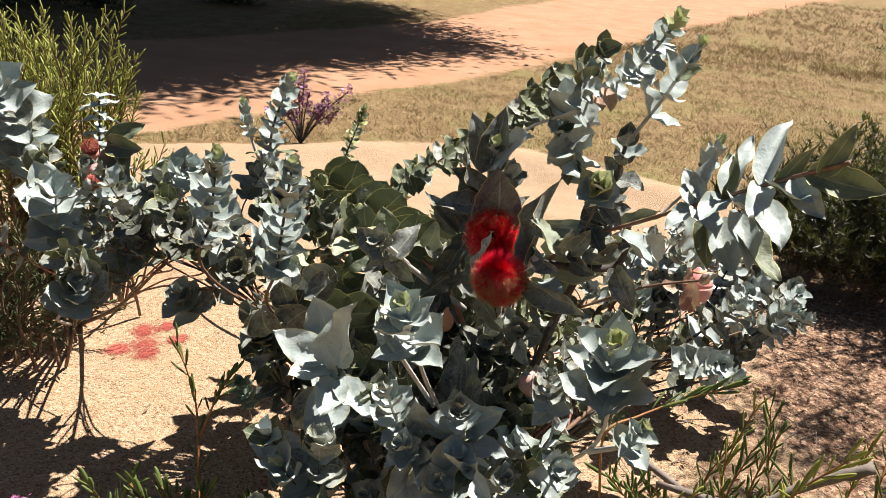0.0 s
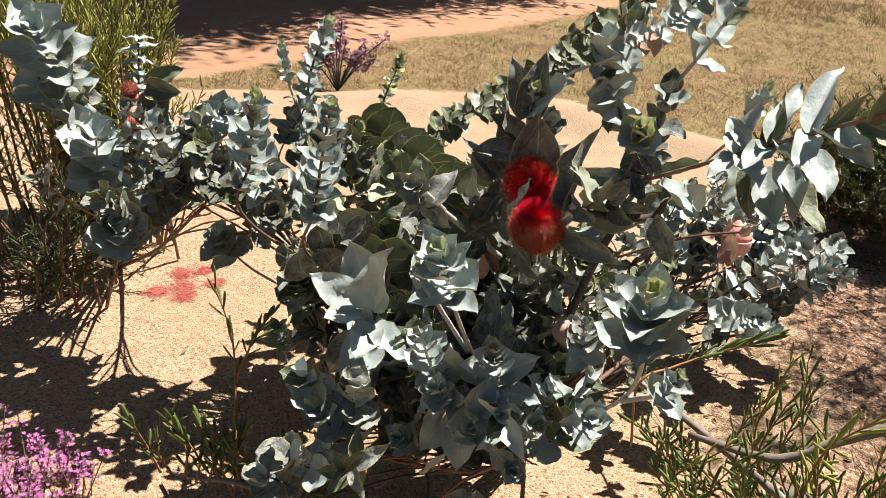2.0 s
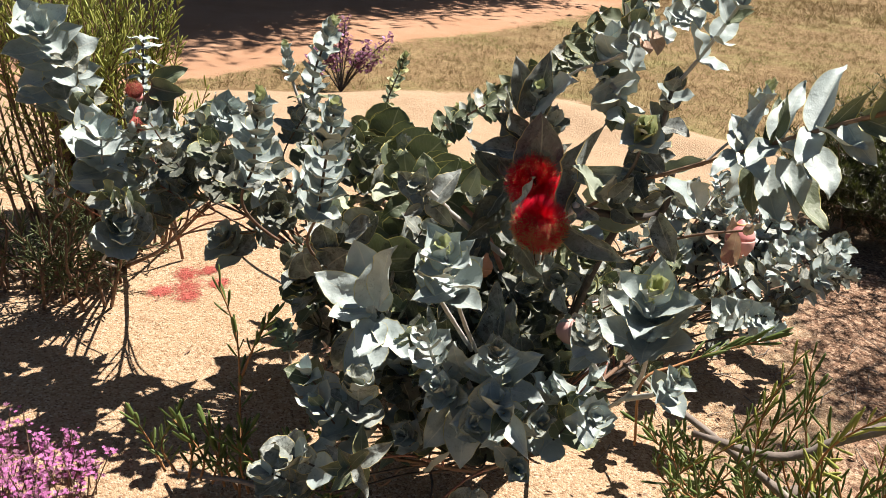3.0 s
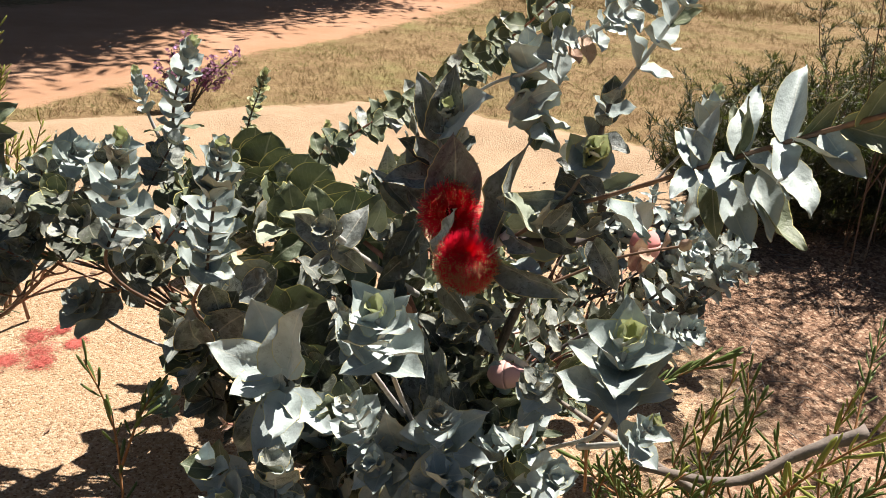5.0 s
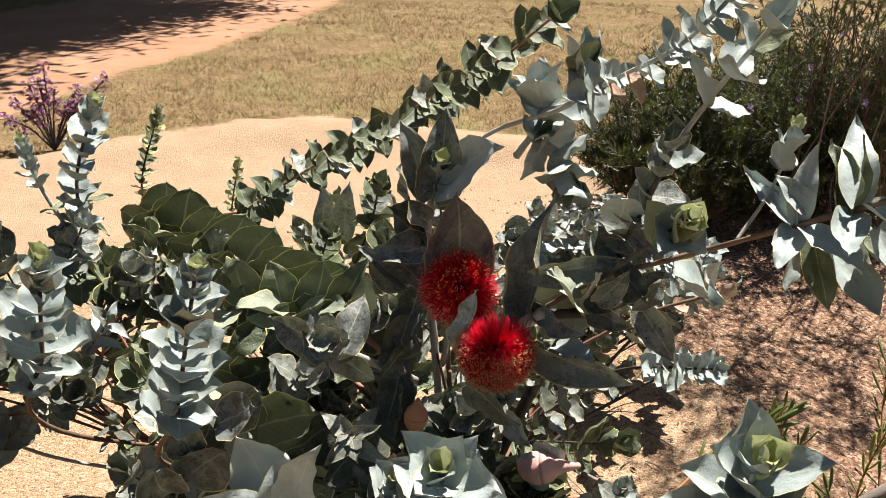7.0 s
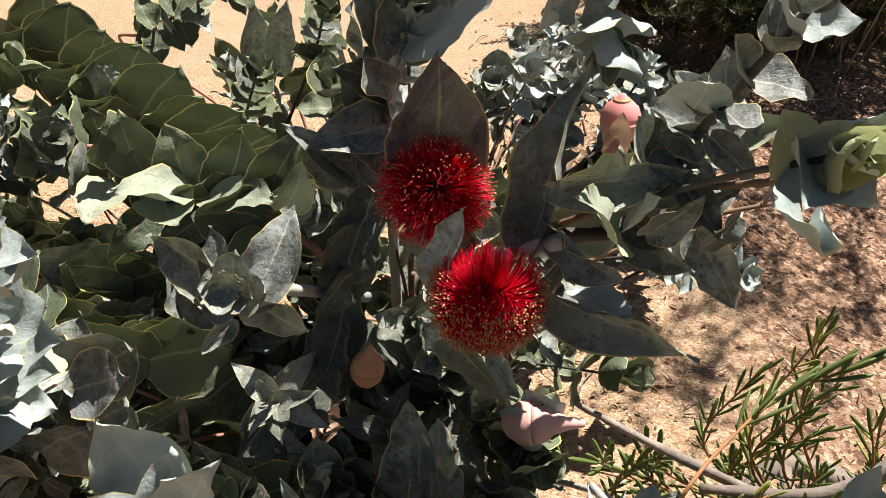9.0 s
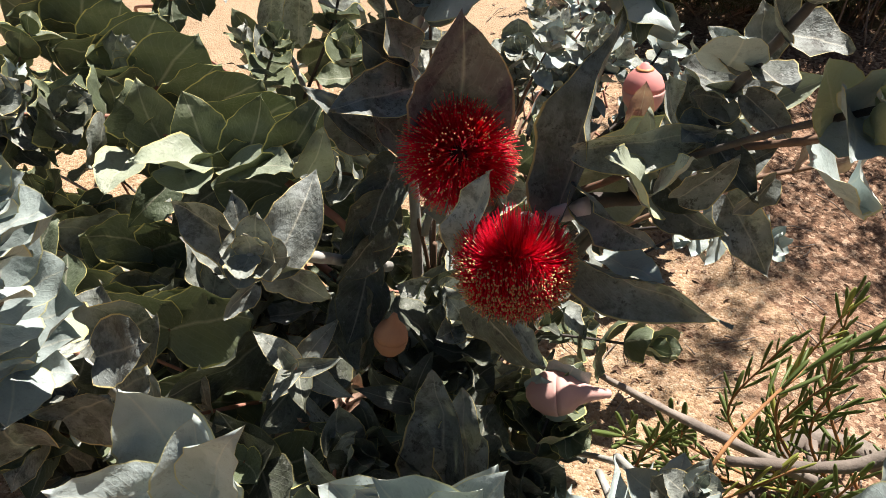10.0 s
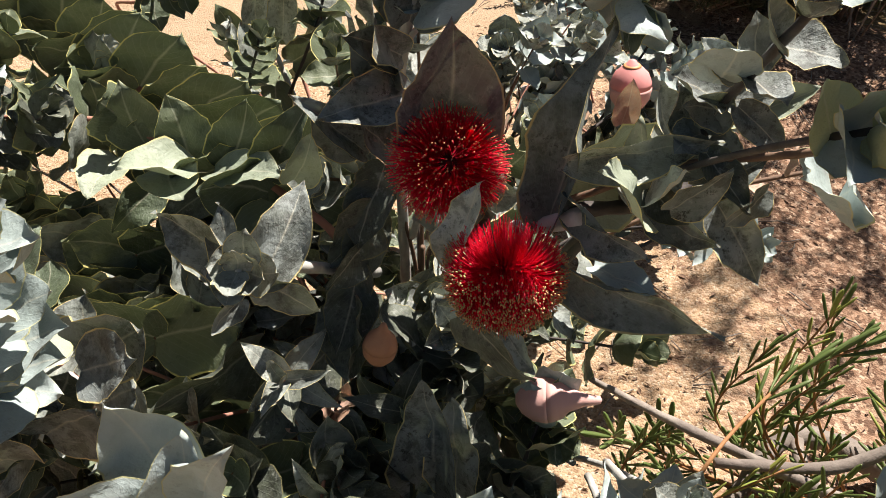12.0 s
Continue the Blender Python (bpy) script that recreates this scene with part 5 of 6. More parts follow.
thicket(shrub, ROOT, (0.23, 1.06, 0.33), (0.1, 0.09, 0.11), 12, 0.06, (SILVER, SILVER, GREEN), 57)
thicket(shrub, ROOT, (-0.1, 1.68, 0.3), (0.2, 0.2, 0.14), 16, 0.06, (GREEN, GREEN, GREY), 58)
thicket(shrub, ROOT, (0.03, 1.18, 0.33), (0.05, 0.04, 0.04), 4, 0.032, (DEAD, DEAD, ROSY), 52)

# ---- neighbour eucalyptus at the edge of the sand ----
side = thing("eucalyptus_shrub", drop(-1.12, 1.95), "silver eucalyptus branches with a faded flower beside sand", "shrub")
SIDE = drop(-1.12, 1.95, -0.02)
shoot(side, [SIDE, (-1.16, 1.85, 0.4), (-1.1, 1.74, 0.6), (-1.05, 1.62, 0.76)], (0.05, 0.105), 16, 0.024, (35, 78), "broad", seed=30, grow=3, mix=(GREY, 0.25), r=(0.01, 0.005))
shoot(side, [SIDE, (-0.98, 1.72, 0.36), (-0.88, 1.58, 0.5), (-0.85, 1.5, 0.58)], (0.05, 0.085), 9, 0.028, (35, 80), seed=36, grow=3, step=76)
shoot(side, [SIDE, (-0.95, 1.8, 0.4), (-0.88, 1.75, 0.58), (-0.86, 1.74, 0.74)], (0.035, 0.052), 14, 0.018, (75, 90), "tall", stem_mat=STEM_DARK, seed=31, grow=2)
shoot(side, [SIDE, (-0.9, 1.8, 0.35), (-0.84, 1.75, 0.5), (-0.82, 1.74, 0.62)], (0.03, 0.045), 11, 0.018, (75, 90), "tall", stem_mat=STEM_DARK, seed=37, grow=2)
shoot(side, [SIDE, (-0.9, 1.6, 0.3), (-0.8, 1.46, 0.5), (-0.77, 1.42, 0.6)], (0.05, 0.08), 8, 0.028, (35, 80), seed=32, grow=3, step=76)
shoot(side, [SIDE, (-0.85, 1.5, 0.25), (-0.68, 1.33, 0.4), (-0.645, 1.29, 0.46)], (0.03, 0.075), 7, 0.015, (45, 88), "round", seed=33, mix=(GREY, 0.3))
shoot(side, [SIDE, (-0.8, 1.65, 0.4), (-0.62, 1.55, 0.58), (-0.5, 1.5, 0.68)], (0.025, 0.065), 14, 0.022, (35, 75), seed=34, mix=(GREEN, 0.3))
shoot(side, [SIDE, (-0.8, 1.6, 0.3), (-0.65, 1.45, 0.45), (-0.55, 1.4, 0.58)], (0.03, 0.065), 12, 0.024, (40, 80), seed=35, mix=(GREY, 0.4), leaf_mat=SILVER)
fork = part("stem", mesh_of("stem", *tube(glide([SIDE, (-0.92, 1.8, 0.4), (-0.83, 1.7, 0.58), (-0.79, 1.66, 0.66)], 14), 0.006, 0.003, 8, 0.12, 6)[:2], STEM_BROWN), side)
big(fork, (-0.79, 1.66, 0.65), (-0.68, 1.62, 0.662), (0.1, -0.9, 0.4), 0.45, 1, GREEN)
big(fork, (-0.79, 1.66, 0.64), (-0.70, 1.6, 0.575), (0.1, -0.9, 0.3), 0.62, 3, GREEN)
big(fork, (-0.79, 1.66, 0.63), (-0.75, 1.6, 0.56), (0.2, -0.9, 0.2), 0.6, 4, GREY)
big(fork, (-0.79, 1.66, 0.66), (-0.72, 1.7, 0.7), (0.0, -0.9, 0.3), 0.5, 0, GREEN)
thicket(side, SIDE, (-0.8, 1.55, 0.42), (0.16, 0.12, 0.1), 9, 0.055, (SILVER, GREY, GREEN), 60)
thicket(side, SIDE, (-0.56, 1.5, 0.45), (0.2, 0.14, 0.08), 10, 0.05, (GREY, GREY, GREEN), 61)
flower(side, (-0.715, 1.49, 0.635), (0.3, -0.5, -0.6), 0.04, 700, 5, 42, "faded salmon-red flower", 0.2, hair_mat=FALLEN, cup_mat=BUD_ROSE)
flower(side, (-0.815, 1.625, 0.635), (0.1, -0.4, 0.8), 0.034, 500, 6, 38, "small faded salmon-red flower", 0.2, hair_mat=FALLEN, cup_mat=BUD_ROSE)

# ---- linear-leaved bushes ----
right_bush = thing("needle_leaf_bush", drop(0.95, 1.35), "low green bush with blunt linear leaves and grey wood", "shrub")
RB = drop(0.95, 1.3, 0.0)
part("stem", mesh_of("stem", *tube(glide([RB, (0.8, 1.26, 0.14), (0.66, 1.24, 0.25), (0.5, 1.27, 0.33), (0.4, 1.31, 0.37)], 24), 0.012, 0.0035, 8, 0.2, 3)[:2], WOOD_GREY), right_bush, "weathered grey woody stem")
part("stem", mesh_of("stem", *tube(glide([RB, (0.85, 1.2, 0.1), (0.72, 1.1, 0.16), (0.6, 1.12, 0.12)], 20), 0.018, 0.01, 9, 0.25, 5)[:2], WOOD_GREY), right_bush, "weathered grey woody stem")
part("stem", mesh_of("stem", *tube(glide([(0.98, 1.38, 0.02), (0.88, 1.4, 0.08), (0.79, 1.41, 0.1), (0.7, 1.35, 0.07), (0.63, 1.28, 0.03)], 28), 0.02, 0.012, 10, 0.22, 15)[:2], WOOD_GREY), right_bush, "gnarled grey woody stem")
part("stem", mesh_of("stem", *tube(glide([(0.8, 1.41, 0.1), (0.76, 1.3, 0.13), (0.74, 1.2, 0.17)], 14), 0.012, 0.004, 8, 0.2, 16)[:2], WOOD_GREY), right_bush, "gnarled grey woody stem")
NEEDLES = [
    ([(0.75, 1.22, 0.2), (0.72, 1.1, 0.36), (0.7, 0.98, 0.5), (0.74, 0.93, 0.6)], 0.055, 26),
    ([(0.8, 1.2, 0.15), (0.85, 1.1, 0.4), (0.86, 1.05, 0.58)], 0.055, 26),
    ([(0.7, 1.15, 0.15), (0.62, 1.0, 0.34), (0.58, 0.93, 0.46)], 0.05, 24),
    ([(0.6, 1.2, 0.2), (0.55, 1.05, 0.3), (0.5, 0.98, 0.38)], 0.045, 22),
    ([(0.95, 1.35, 0.1), (1.0, 1.5, 0.3), (1.05, 1.6, 0.42)], 0.05, 26),
]
rn = random.Random(12)
for i in range(72):
    x, y = rn.uniform(0.5, 1.2), rn.uniform(0.88, 1.45)
    h = rn.uniform(0.14, 0.4) * (1.0 if x > 0.65 else 0.7)
    NEEDLES.append(([(0.95 + (x - 0.95) * 0.5, 1.25 + (y - 1.25) * 0.5, 0.05), (x, y, h * 0.6), (x + rn.uniform(-0.1, 0.08), y - rn.uniform(0.0, 0.08), h + 0.05)], rn.uniform(0.042, 0.062), 24))
for i in range(52):
    x, y = rn.uniform(0.52, 1.15), rn.uniform(0.76, 1.05)
    h = rn.uniform(0.18, 0.44) * (1.0 if x > 0.66 else 0.75)
    NEEDLES.append(([(0.3 * 0.95 + 0.7 * x, y + 0.14, 0.04), (x + rn.uniform(-0.04, 0.04), y + 0.05, h * 0.55), (x + rn.uniform(-0.08, 0.08), y, h)], rn.uniform(0.042, 0.06), 20))
for i, (pts, leaf, count) in enumerate(NEEDLES):
    needle_shoot(right_bush, pts, leaf, count, 0.74, NEEDLE if i % 7 else NEEDLE_OLIVE, singles=i < 12, seed=i)

needle_shoot(right_bush, [(0.44, 1.12, 0.33), (0.43, 1.09, 0.47), (0.481, 1.13, 0.493), (0.552, 1.17, 0.516), (0.616, 1.17, 0.552)], 0.05, 18, 0.72, NEEDLE, STEM_ORANGE, (0.0025, 0.0015), True, 77, 0.55, (14, 40))
part("stem", mesh_of("stem", *tube(glide([(0.54, 1.22, 0.312), (0.688, 1.2, 0.316), (0.785, 1.2, 0.385), (0.872, 1.2, 0.436)], 24), 0.006, 0.011, 8, 0.2, 17)[:2], WOOD_GREY), right_bush, "weathered grey woody stem")
front = thing("needle_leaf_bush", drop(-0.3, 1.1), "small green shoots with linear leaves on grey prostrate stem", "shrub")
FB = drop(-0.28, 1.08)
part("stem", mesh_of("stem", *tube(glide([(-0.45, 1.12, 0.02), (-0.36, 1.08, 0.06), (-0.24, 1.06, 0.09), (-0.1, 1.05, 0.05)], 16), 0.004, 0.006, 7, 0.15, 2)[:2], WOOD_GREY), front, "grey prostrate stem")
for i, pts in enumerate([
    [FB, (-0.3, 1.13, 0.22), (-0.315, 1.15, 0.35), (-0.35, 1.15, 0.46)],
    [(-0.31, 1.15, 0.25), (-0.28, 1.16, 0.34), (-0.25, 1.16, 0.4)],
]):
    needle_shoot(front, pts, 0.045, 14, 1.1, NEEDLE, singles=True, seed=20 + i, start=0.3)
for i in range(16):
    x = -0.44 + i * 0.026
    needle_shoot(front, [(x, 1.08, 0.05), (x + rng.uniform(-0.03, 0.03), 1.06, 0.13), (x + rng.uniform(-0.05, 0.05), 1.05 + rng.uniform(-0.03, 0.03), 0.2)], 0.05, 13, 1.1, NEEDLE, singles=True, seed=30 + i)


# likely a basal shoot of the eucalyptus, built as a separate plant
basal_shoot = thing("basal_shoot", drop(-0.41, 1.62), "small pale-green leafy basal shoot on sand", "plant")
BASAL_FOOT = drop(-0.41, 1.62, -0.005)
shoot(basal_shoot, [BASAL_FOOT, BASAL_FOOT + Vector((0.0, -0.02, 0.06)), BASAL_FOOT + Vector((-0.01, -0.04, 0.13))], (0.02, 0.046), 8, 0.014, (25, 75), leaf_mat=BASAL, seed=260, r=(0.003, 0.0015))


def needle_bush(label, centre, tops, leaf, count, mat, seed, group=""):
    bush = thing("needle_leaf_bush", drop(*centre), label, "shrub", group)
    rr = random.Random(seed)
    foot = drop(*centre)
    for i, top in enumerate(tops):
        top = Vector(top)
        base = foot.lerp(Vector((top.x, top.y, foot.z)), rr.uniform(0.15, 0.6)) + Vector((rr.uniform(-0.08, 0.08), rr.uniform(-0.08, 0.08), 0))
        mid = base.lerp(top, 0.55) + Vector((rr.uniform(-0.06, 0.06), rr.uniform(-0.06, 0.06), 0.04))
        needle_shoot(bush, [base, mid, top], leaf, count, 0.9, mat, STEM_BROWN, seed=seed + i, start=0.12, r=(0.005, 0.0012), open_=(40, 70))
    return bush


rb = random.Random(3)
needle_bush("bright olive bush with dense linear leaves", (-1.35, 2.2), [(-1.27 + rb.uniform(-0.32, 0.22), 2.1 + rb.uniform(-0.2, 0.2), rb.uniform(0.55, 0.88)) for _ in range(110)], 0.042, 70, NEEDLE_OLIVE, 100)
needle_bush("bright olive bush with arching outer twigs", (-1.15, 2.1), [(-0.97 + rb.uniform(-0.12, 0.16), 1.98 + rb.uniform(-0.1, 0.1), rb.uniform(0.44, 0.62)) for _ in range(12)], 0.046, 26, NEEDLE_OLIVE, 140)
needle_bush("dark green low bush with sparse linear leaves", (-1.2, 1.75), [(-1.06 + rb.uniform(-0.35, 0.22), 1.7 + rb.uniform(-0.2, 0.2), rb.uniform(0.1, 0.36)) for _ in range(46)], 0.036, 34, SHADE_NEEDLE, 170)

# ---- pink flowering cushion at the near edge ----
petals = Heap()
for k in range(5):
    a = k * 2 * math.pi / 5
    c, s = math.cos(a), math.sin(a)
    pts = [(0, 0, 0), (0.35, 0.22, 0.12), (0.8, 0.34, 0.2), (1.0, 0, 0.16), (0.8, -0.34, 0.2), (0.35, -0.22, 0.12)]
    petals.add([(x * c - y * s, x * s + y * c, z) for x, y, z in pts], [(0, 1, 2, 3), (0, 3, 4, 5)])
petals_v, petals_f = np.concatenate(petals.v), list(petals.f)
BLOSSOM = {m.name: petals.mesh("blossom", m, False) for m in (PINK, MAUVE, PURPLE)}
cushion = thing("flowering_cushion", drop(-0.72, 1.0), "low cushion bush with small pink-purple blossoms", "shrub")
rc = random.Random(9)
rest, petal_geo = Heap(), (petals_v, petals_f, np.full((len(petals_v), 2), 0.5))
for i in range(130):
    foot = drop(-0.71 + rc.uniform(-0.16, 0.14), 0.98 + rc.uniform(-0.13, 0.1))
    top = foot + Vector((rc.uniform(-0.04, 0.04), rc.uniform(-0.04, 0.04), rc.uniform(0.06, 0.115)))
    twig = needle_shoot(cushion, [foot, foot.lerp(top, 0.6), top], 0.014, 26, 0.8, SCRUB, STEM_BROWN, (0.0015, 0.0008), seed=200 + i, start=0.2, geo=SPRIG)
    for k in range(12):
        p = foot.lerp(top, rc.uniform(0.6, 1.0)) + Vector((rc.uniform(-1, 1), rc.uniform(-1, 1), rc.uniform(-0.4, 0.7))) * 0.014
        pose_ = leaf_pose(p, (rc.uniform(-1, 1), rc.uniform(-1, 1), 0.1), (rc.uniform(-0.6, 0.6), rc.uniform(-0.9, 0.4), 1), rc.uniform(0.0035, 0.0058))
        if i < 25:
            part("blossom", BLOSSOM[PINK.name if rc.random() < 0.7 else PURPLE.name], twig, at=pose_)
        else:
            rest.put(petal_geo, pose_, rc.randrange(3) // 2)
part("blossom", rest.mesh("blossom", (PINK, PURPLE), False), cushion, kind="stuff")

# ---- purple bush at the far edge of the sand ----
purple = thing("purple_flowering_bush", drop(-1.27, 4.18), "small upright bush with dark purple flower spikes", "shrub")
PF = drop(-1.27, 4.18)
for i, (dx, dy, h) in enumerate([(-0.02, 0, 0.30), (0.1, 0.02, 0.2), (0.24, 0.05, 0.3), (-0.14, 0, 0.22), (0.05, -0.03, 0.27), (-0.2, 0.03, 0.14), (0.0, 0.03, 0.36), (-0.08, 0.05, 0.28), (0.16, -0.02, 0.24), (0.2, 0.0, 0.2), (-0.05, -0.05, 0.2), (0.12, 0.05, 0.26)]):
    top = PF + Vector((dx, dy, h))
    twig = needle_shoot(purple, [PF, PF.lerp(top, 0.5) + Vector((0, 0, 0.03)), top], 0.022, 50, 0.9, SCRUB, STEM_DARK, (0.005, 0.0018), seed=300 + i, start=0.1)
    for k in range(52):
        p = PF.lerp(top, rc.uniform(0.55, 1.05)) + Vector((rc.uniform(-1, 1), rc.uniform(-1, 1), rc.uniform(-0.5, 1))) * 0.026
        part("blossom", BLOSSOM[PURPLE.name if rc.random() < 0.95 else MAUVE.name], twig, at=leaf_pose(p, (rc.uniform(-1, 1), rc.uniform(-1, 1), rc.uniform(-0.5, 0.8)), (rc.uniform(-1, 1), -0.6, 1), rc.uniform(0.007, 0.013)))

# ---- scrub at the edge of the grass ----
def twiggy(bush, foot, tip, twigs, long, leaf, count, mat, seed, low=0.25, r=0.004):
    """A bare crooked limb with short leafy side twigs. Gives the limb and the twigs' ends."""
    rr = random.Random(seed)
    foot, tip = Vector(foot), Vector(tip)
    bow = Vector((rr.uniform(-0.08, 0.08), rr.uniform(-0.08, 0.08), rr.uniform(0.0, 0.06)))
    line = glide([foot, foot.lerp(tip, 0.35) + bow, foot.lerp(tip, 0.7) - bow * 0.4, tip], 22)
    limb = part("stem", mesh_of("stem", *tube(line, r, 0.0012, 6, 0.15, seed)[:2], WOOD_GREY if seed % 3 == 0 else STEM_BROWN), bush)
    wood, leaves, ends = Heap(), Heap(), []
    for i in range(twigs):
        p = line[min(21, int(22 * (low + (1 - low) * rr.random())))]
        way = Vector((rr.gauss(0, 0.7), rr.gauss(0, 0.7), rr.uniform(-0.1, 1.0))).normalized()
        end = p + way * long * rr.uniform(0.5, 1.2) + Vector((0, 0, 0.02))
        bend = p.lerp(end, 0.5) + Vector((rr.uniform(-1, 1), rr.uniform(-1, 1), rr.uniform(-1, 0.5))) * long * 0.12
        mini = glide([p, bend, end], 8)
        t = tube(mini, 0.0012, 0.0005, 4)
        wood.add([tuple(v) for v in t[0]], t[1])
        for k in range(count):
            f = rr.uniform(0.1, 1.0) * 7
            q = mini[int(f)].lerp(mini[min(7, int(f) + 1)], f - int(f))
            out = way * rr.uniform(0.2, 0.9) + Vector((rr.gauss(0, 0.6), rr.gauss(0, 0.6), rr.gauss(0.1, 0.6)))
            leaves.put(SPRIG, leaf_pose(q, out, (rr.uniform(-1, 1), rr.uniform(-1, 1), 1), leaf * rr.uniform(0.6, 1.2)))
        ends.append(end)
    part("twig", wood.mesh("twigs", WOOD_GREY), limb, kind="stuff")
    part("foliage", leaves.mesh("foliage", mat), limb, kind="stuff")
    return limb, ends


def scrub_bush(at, wide, tall, limbs, seed, label):
    rr = random.Random(seed)
    bush = thing("scrub_bush", drop(*at), label, "shrub", "scrub at the grass edge")
    foot = drop(*at)
    for i in range(limbs):
        a, d = rr.uniform(0, 6.28), wide * math.sqrt(rr.uniform(0.03, 1))
        out = Vector((math.cos(a), math.sin(a), 0))
        top = foot + out * d + Vector((0, 0, tall * rr.uniform(0.5, 1.0) * math.sqrt(max(0.1, 1.1 - (d / wide) ** 2))))
        twiggy(bush, foot + out * d * 0.55, top, 18, 0.15, 0.034, 62, SCRUB, seed * 100 + i, 0.1, 0.0035)


scrub_bush((1.33, 3.3), 0.46, 0.5, 52, 41, "straggly olive scrub bush with dry grey twigs")
scrub_bush((1.9, 3.4), 0.55, 0.7, 44, 42, "dense olive scrub bush with dry grey twigs")
scrub_bush((1.75, 4.1), 0.5, 0.5, 26, 43, "low olive scrub bush on dry grass")
mauve = thing("mauve_flowering_bush", drop(1.8, 3.0), "tall thin-stemmed bush with mauve bell flowers", "shrub")
MF = drop(1.8, 3.0)
for i in range(44):
    if i % 11 < 7:
        top = MF + Vector((rc.uniform(-0.6, 0.3), rc.uniform(-0.25, 0.3), rc.uniform(0.45, 1.2)))
    else:
        # taller limbs out of view, added to throw dappled shade on the litter
        top = MF + Vector((rc.uniform(-0.55, 0.1), rc.uniform(-0.75, 0.05), rc.uniform(1.5, 2.2)))
    foot = MF + Vector((rc.uniform(-0.3, 0.2), rc.uniform(-0.15, 0.15), 0))
    limb, ends = twiggy(mauve, foot, top, 24, 0.15, 0.022, 55, SCRUB if i % 5 else NEEDLE, 900 + i, 0.3 if top.z < 1.3 else 0.55, 0.003)
    for p in ends[:1]:
        part("blossom", BLOSSOM[MAUVE.name], limb, at=leaf_pose(p, (1, 0, 0.2), (rc.uniform(-0.5, 0.3), -1, 0.6), 0.011))

# ---- trees and shade beyond the track ----
def tree(at, height, crown, spread, count, seed, label):
    rr = random.Random(seed)
    t = thing("shade_tree", drop(*at), label, "tree")
    foot = drop(*at)
    top = foot + Vector(crown)
    bough = [foot, foot.lerp(top, 0.35) + Vector((rr.uniform(-0.2, 0.2), rr.uniform(-0.2, 0.2), height * 0.1)), top]
    trunk = Heap()
    g = tube(glide(bough, 18), 0.22, 0.09, 12, 0.12, seed)
    trunk.add([tuple(v) for v in g[0]], g[1])
    leaves = Heap()
    for i in range(84):
        a, d = rr.uniform(0, 6.28), spread * math.sqrt(rr.random())
        tip = top + Vector((math.cos(a) * d, math.sin(a) * d, rr.uniform(-0.9, 1.3)))
        fork = foot.lerp(top, rr.uniform(0.6, 1.0))
        g = tube(glide([fork, fork.lerp(tip, 0.5) + Vector((0, 0, 0.25)), tip], 9), 0.05, 0.008, 6, 0.1, i)
        trunk.add([tuple(v) for v in g[0]], g[1])
        for k in range(count // 84):
            p = tip + Vector((rr.gauss(0, 0.36), rr.gauss(0, 0.36), rr.gauss(0, 0.3)))
            way = Vector((rr.uniform(-1, 1), rr.uniform(-1, 1), rr.uniform(-1, 0.2)))
            leaves.put(LITTLE, leaf_pose(p, way, (rr.uniform(-1, 1), rr.uniform(-1, 1), 1), rr.uniform(0.10, 0.17)))
    part("trunk", trunk.mesh("trunk", BARK), t)
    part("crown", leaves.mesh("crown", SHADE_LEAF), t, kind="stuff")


LITTLE = (np.array([(0, 0, 0), (0.17, 0.4, 0.03), (0, 1, -0.08), (-0.17, 0.4, 0.03)]), [(0, 1, 2, 3)], np.full((4, 2), 0.5))
tree((-4.5, 11.75), 5.0, (2.15, -1.9, 4.4), 2.5, 80000, 1, "spreading dark-leaved tree shading the dirt track")
tree((-6.4, 8.6), 5.0, (3.05, -1.1, 4.4), 2.4, 80000, 2, "dense dark-leaved tree beside the dirt track")


def shade_bush(at, size, tall, seed):
    rr = random.Random(seed)
    b = thing("shade_bush", drop(*at), "dark leafy bush in deep tree shade", "shrub", "bushes under the trees")
    foot = drop(*at)
    twigs, leaves = Heap(), Heap()
    for i in range(26):
        a, d = rr.uniform(0, 6.28), size * math.sqrt(rr.random())
        tip = foot + Vector((math.cos(a) * d, math.sin(a) * d, tall * rr.uniform(0.3, 1.0) * (1.1 - 0.5 * d / size)))
        g = tube(glide([foot, foot.lerp(tip, 0.5) + Vector((0, 0, 0.1)), tip], 7), 0.012, 0.003, 5, 0.1, i)
        twigs.add([tuple(v) for v in g[0]], g[1])
        for k in range(60):
            p = foot.lerp(tip, rr.uniform(0.3, 1.05)) + Vector((rr.gauss(0, 0.09), rr.gauss(0, 0.09), rr.gauss(0, 0.07)))
            leaves.put(LITTLE, leaf_pose(p, (rr.uniform(-1, 1), rr.uniform(-1, 1), rr.uniform(-0.4, 1)), (rr.uniform(-1, 1), rr.uniform(-1, 1), 1), rr.uniform(0.04, 0.08)))
    part("twig", twigs.mesh("twigs", BARK), b)
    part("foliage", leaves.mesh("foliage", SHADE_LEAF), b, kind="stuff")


for i, (x, y, s, h) in enumerate([(-5.2, 6.6, 0.6, 0.7), (-5.6, 7.6, 0.7, 0.8), (-4.9, 8.0, 0.5, 0.5), (-5.0, 5.6, 0.5, 0.6), (-6.0, 8.6, 0.8, 0.9), (-4.3, 9.6, 0.5, 0.4), (-6.4, 6.4, 0.8, 1.0)]):
    shade_bush((x, y), s, h, 600 + i)

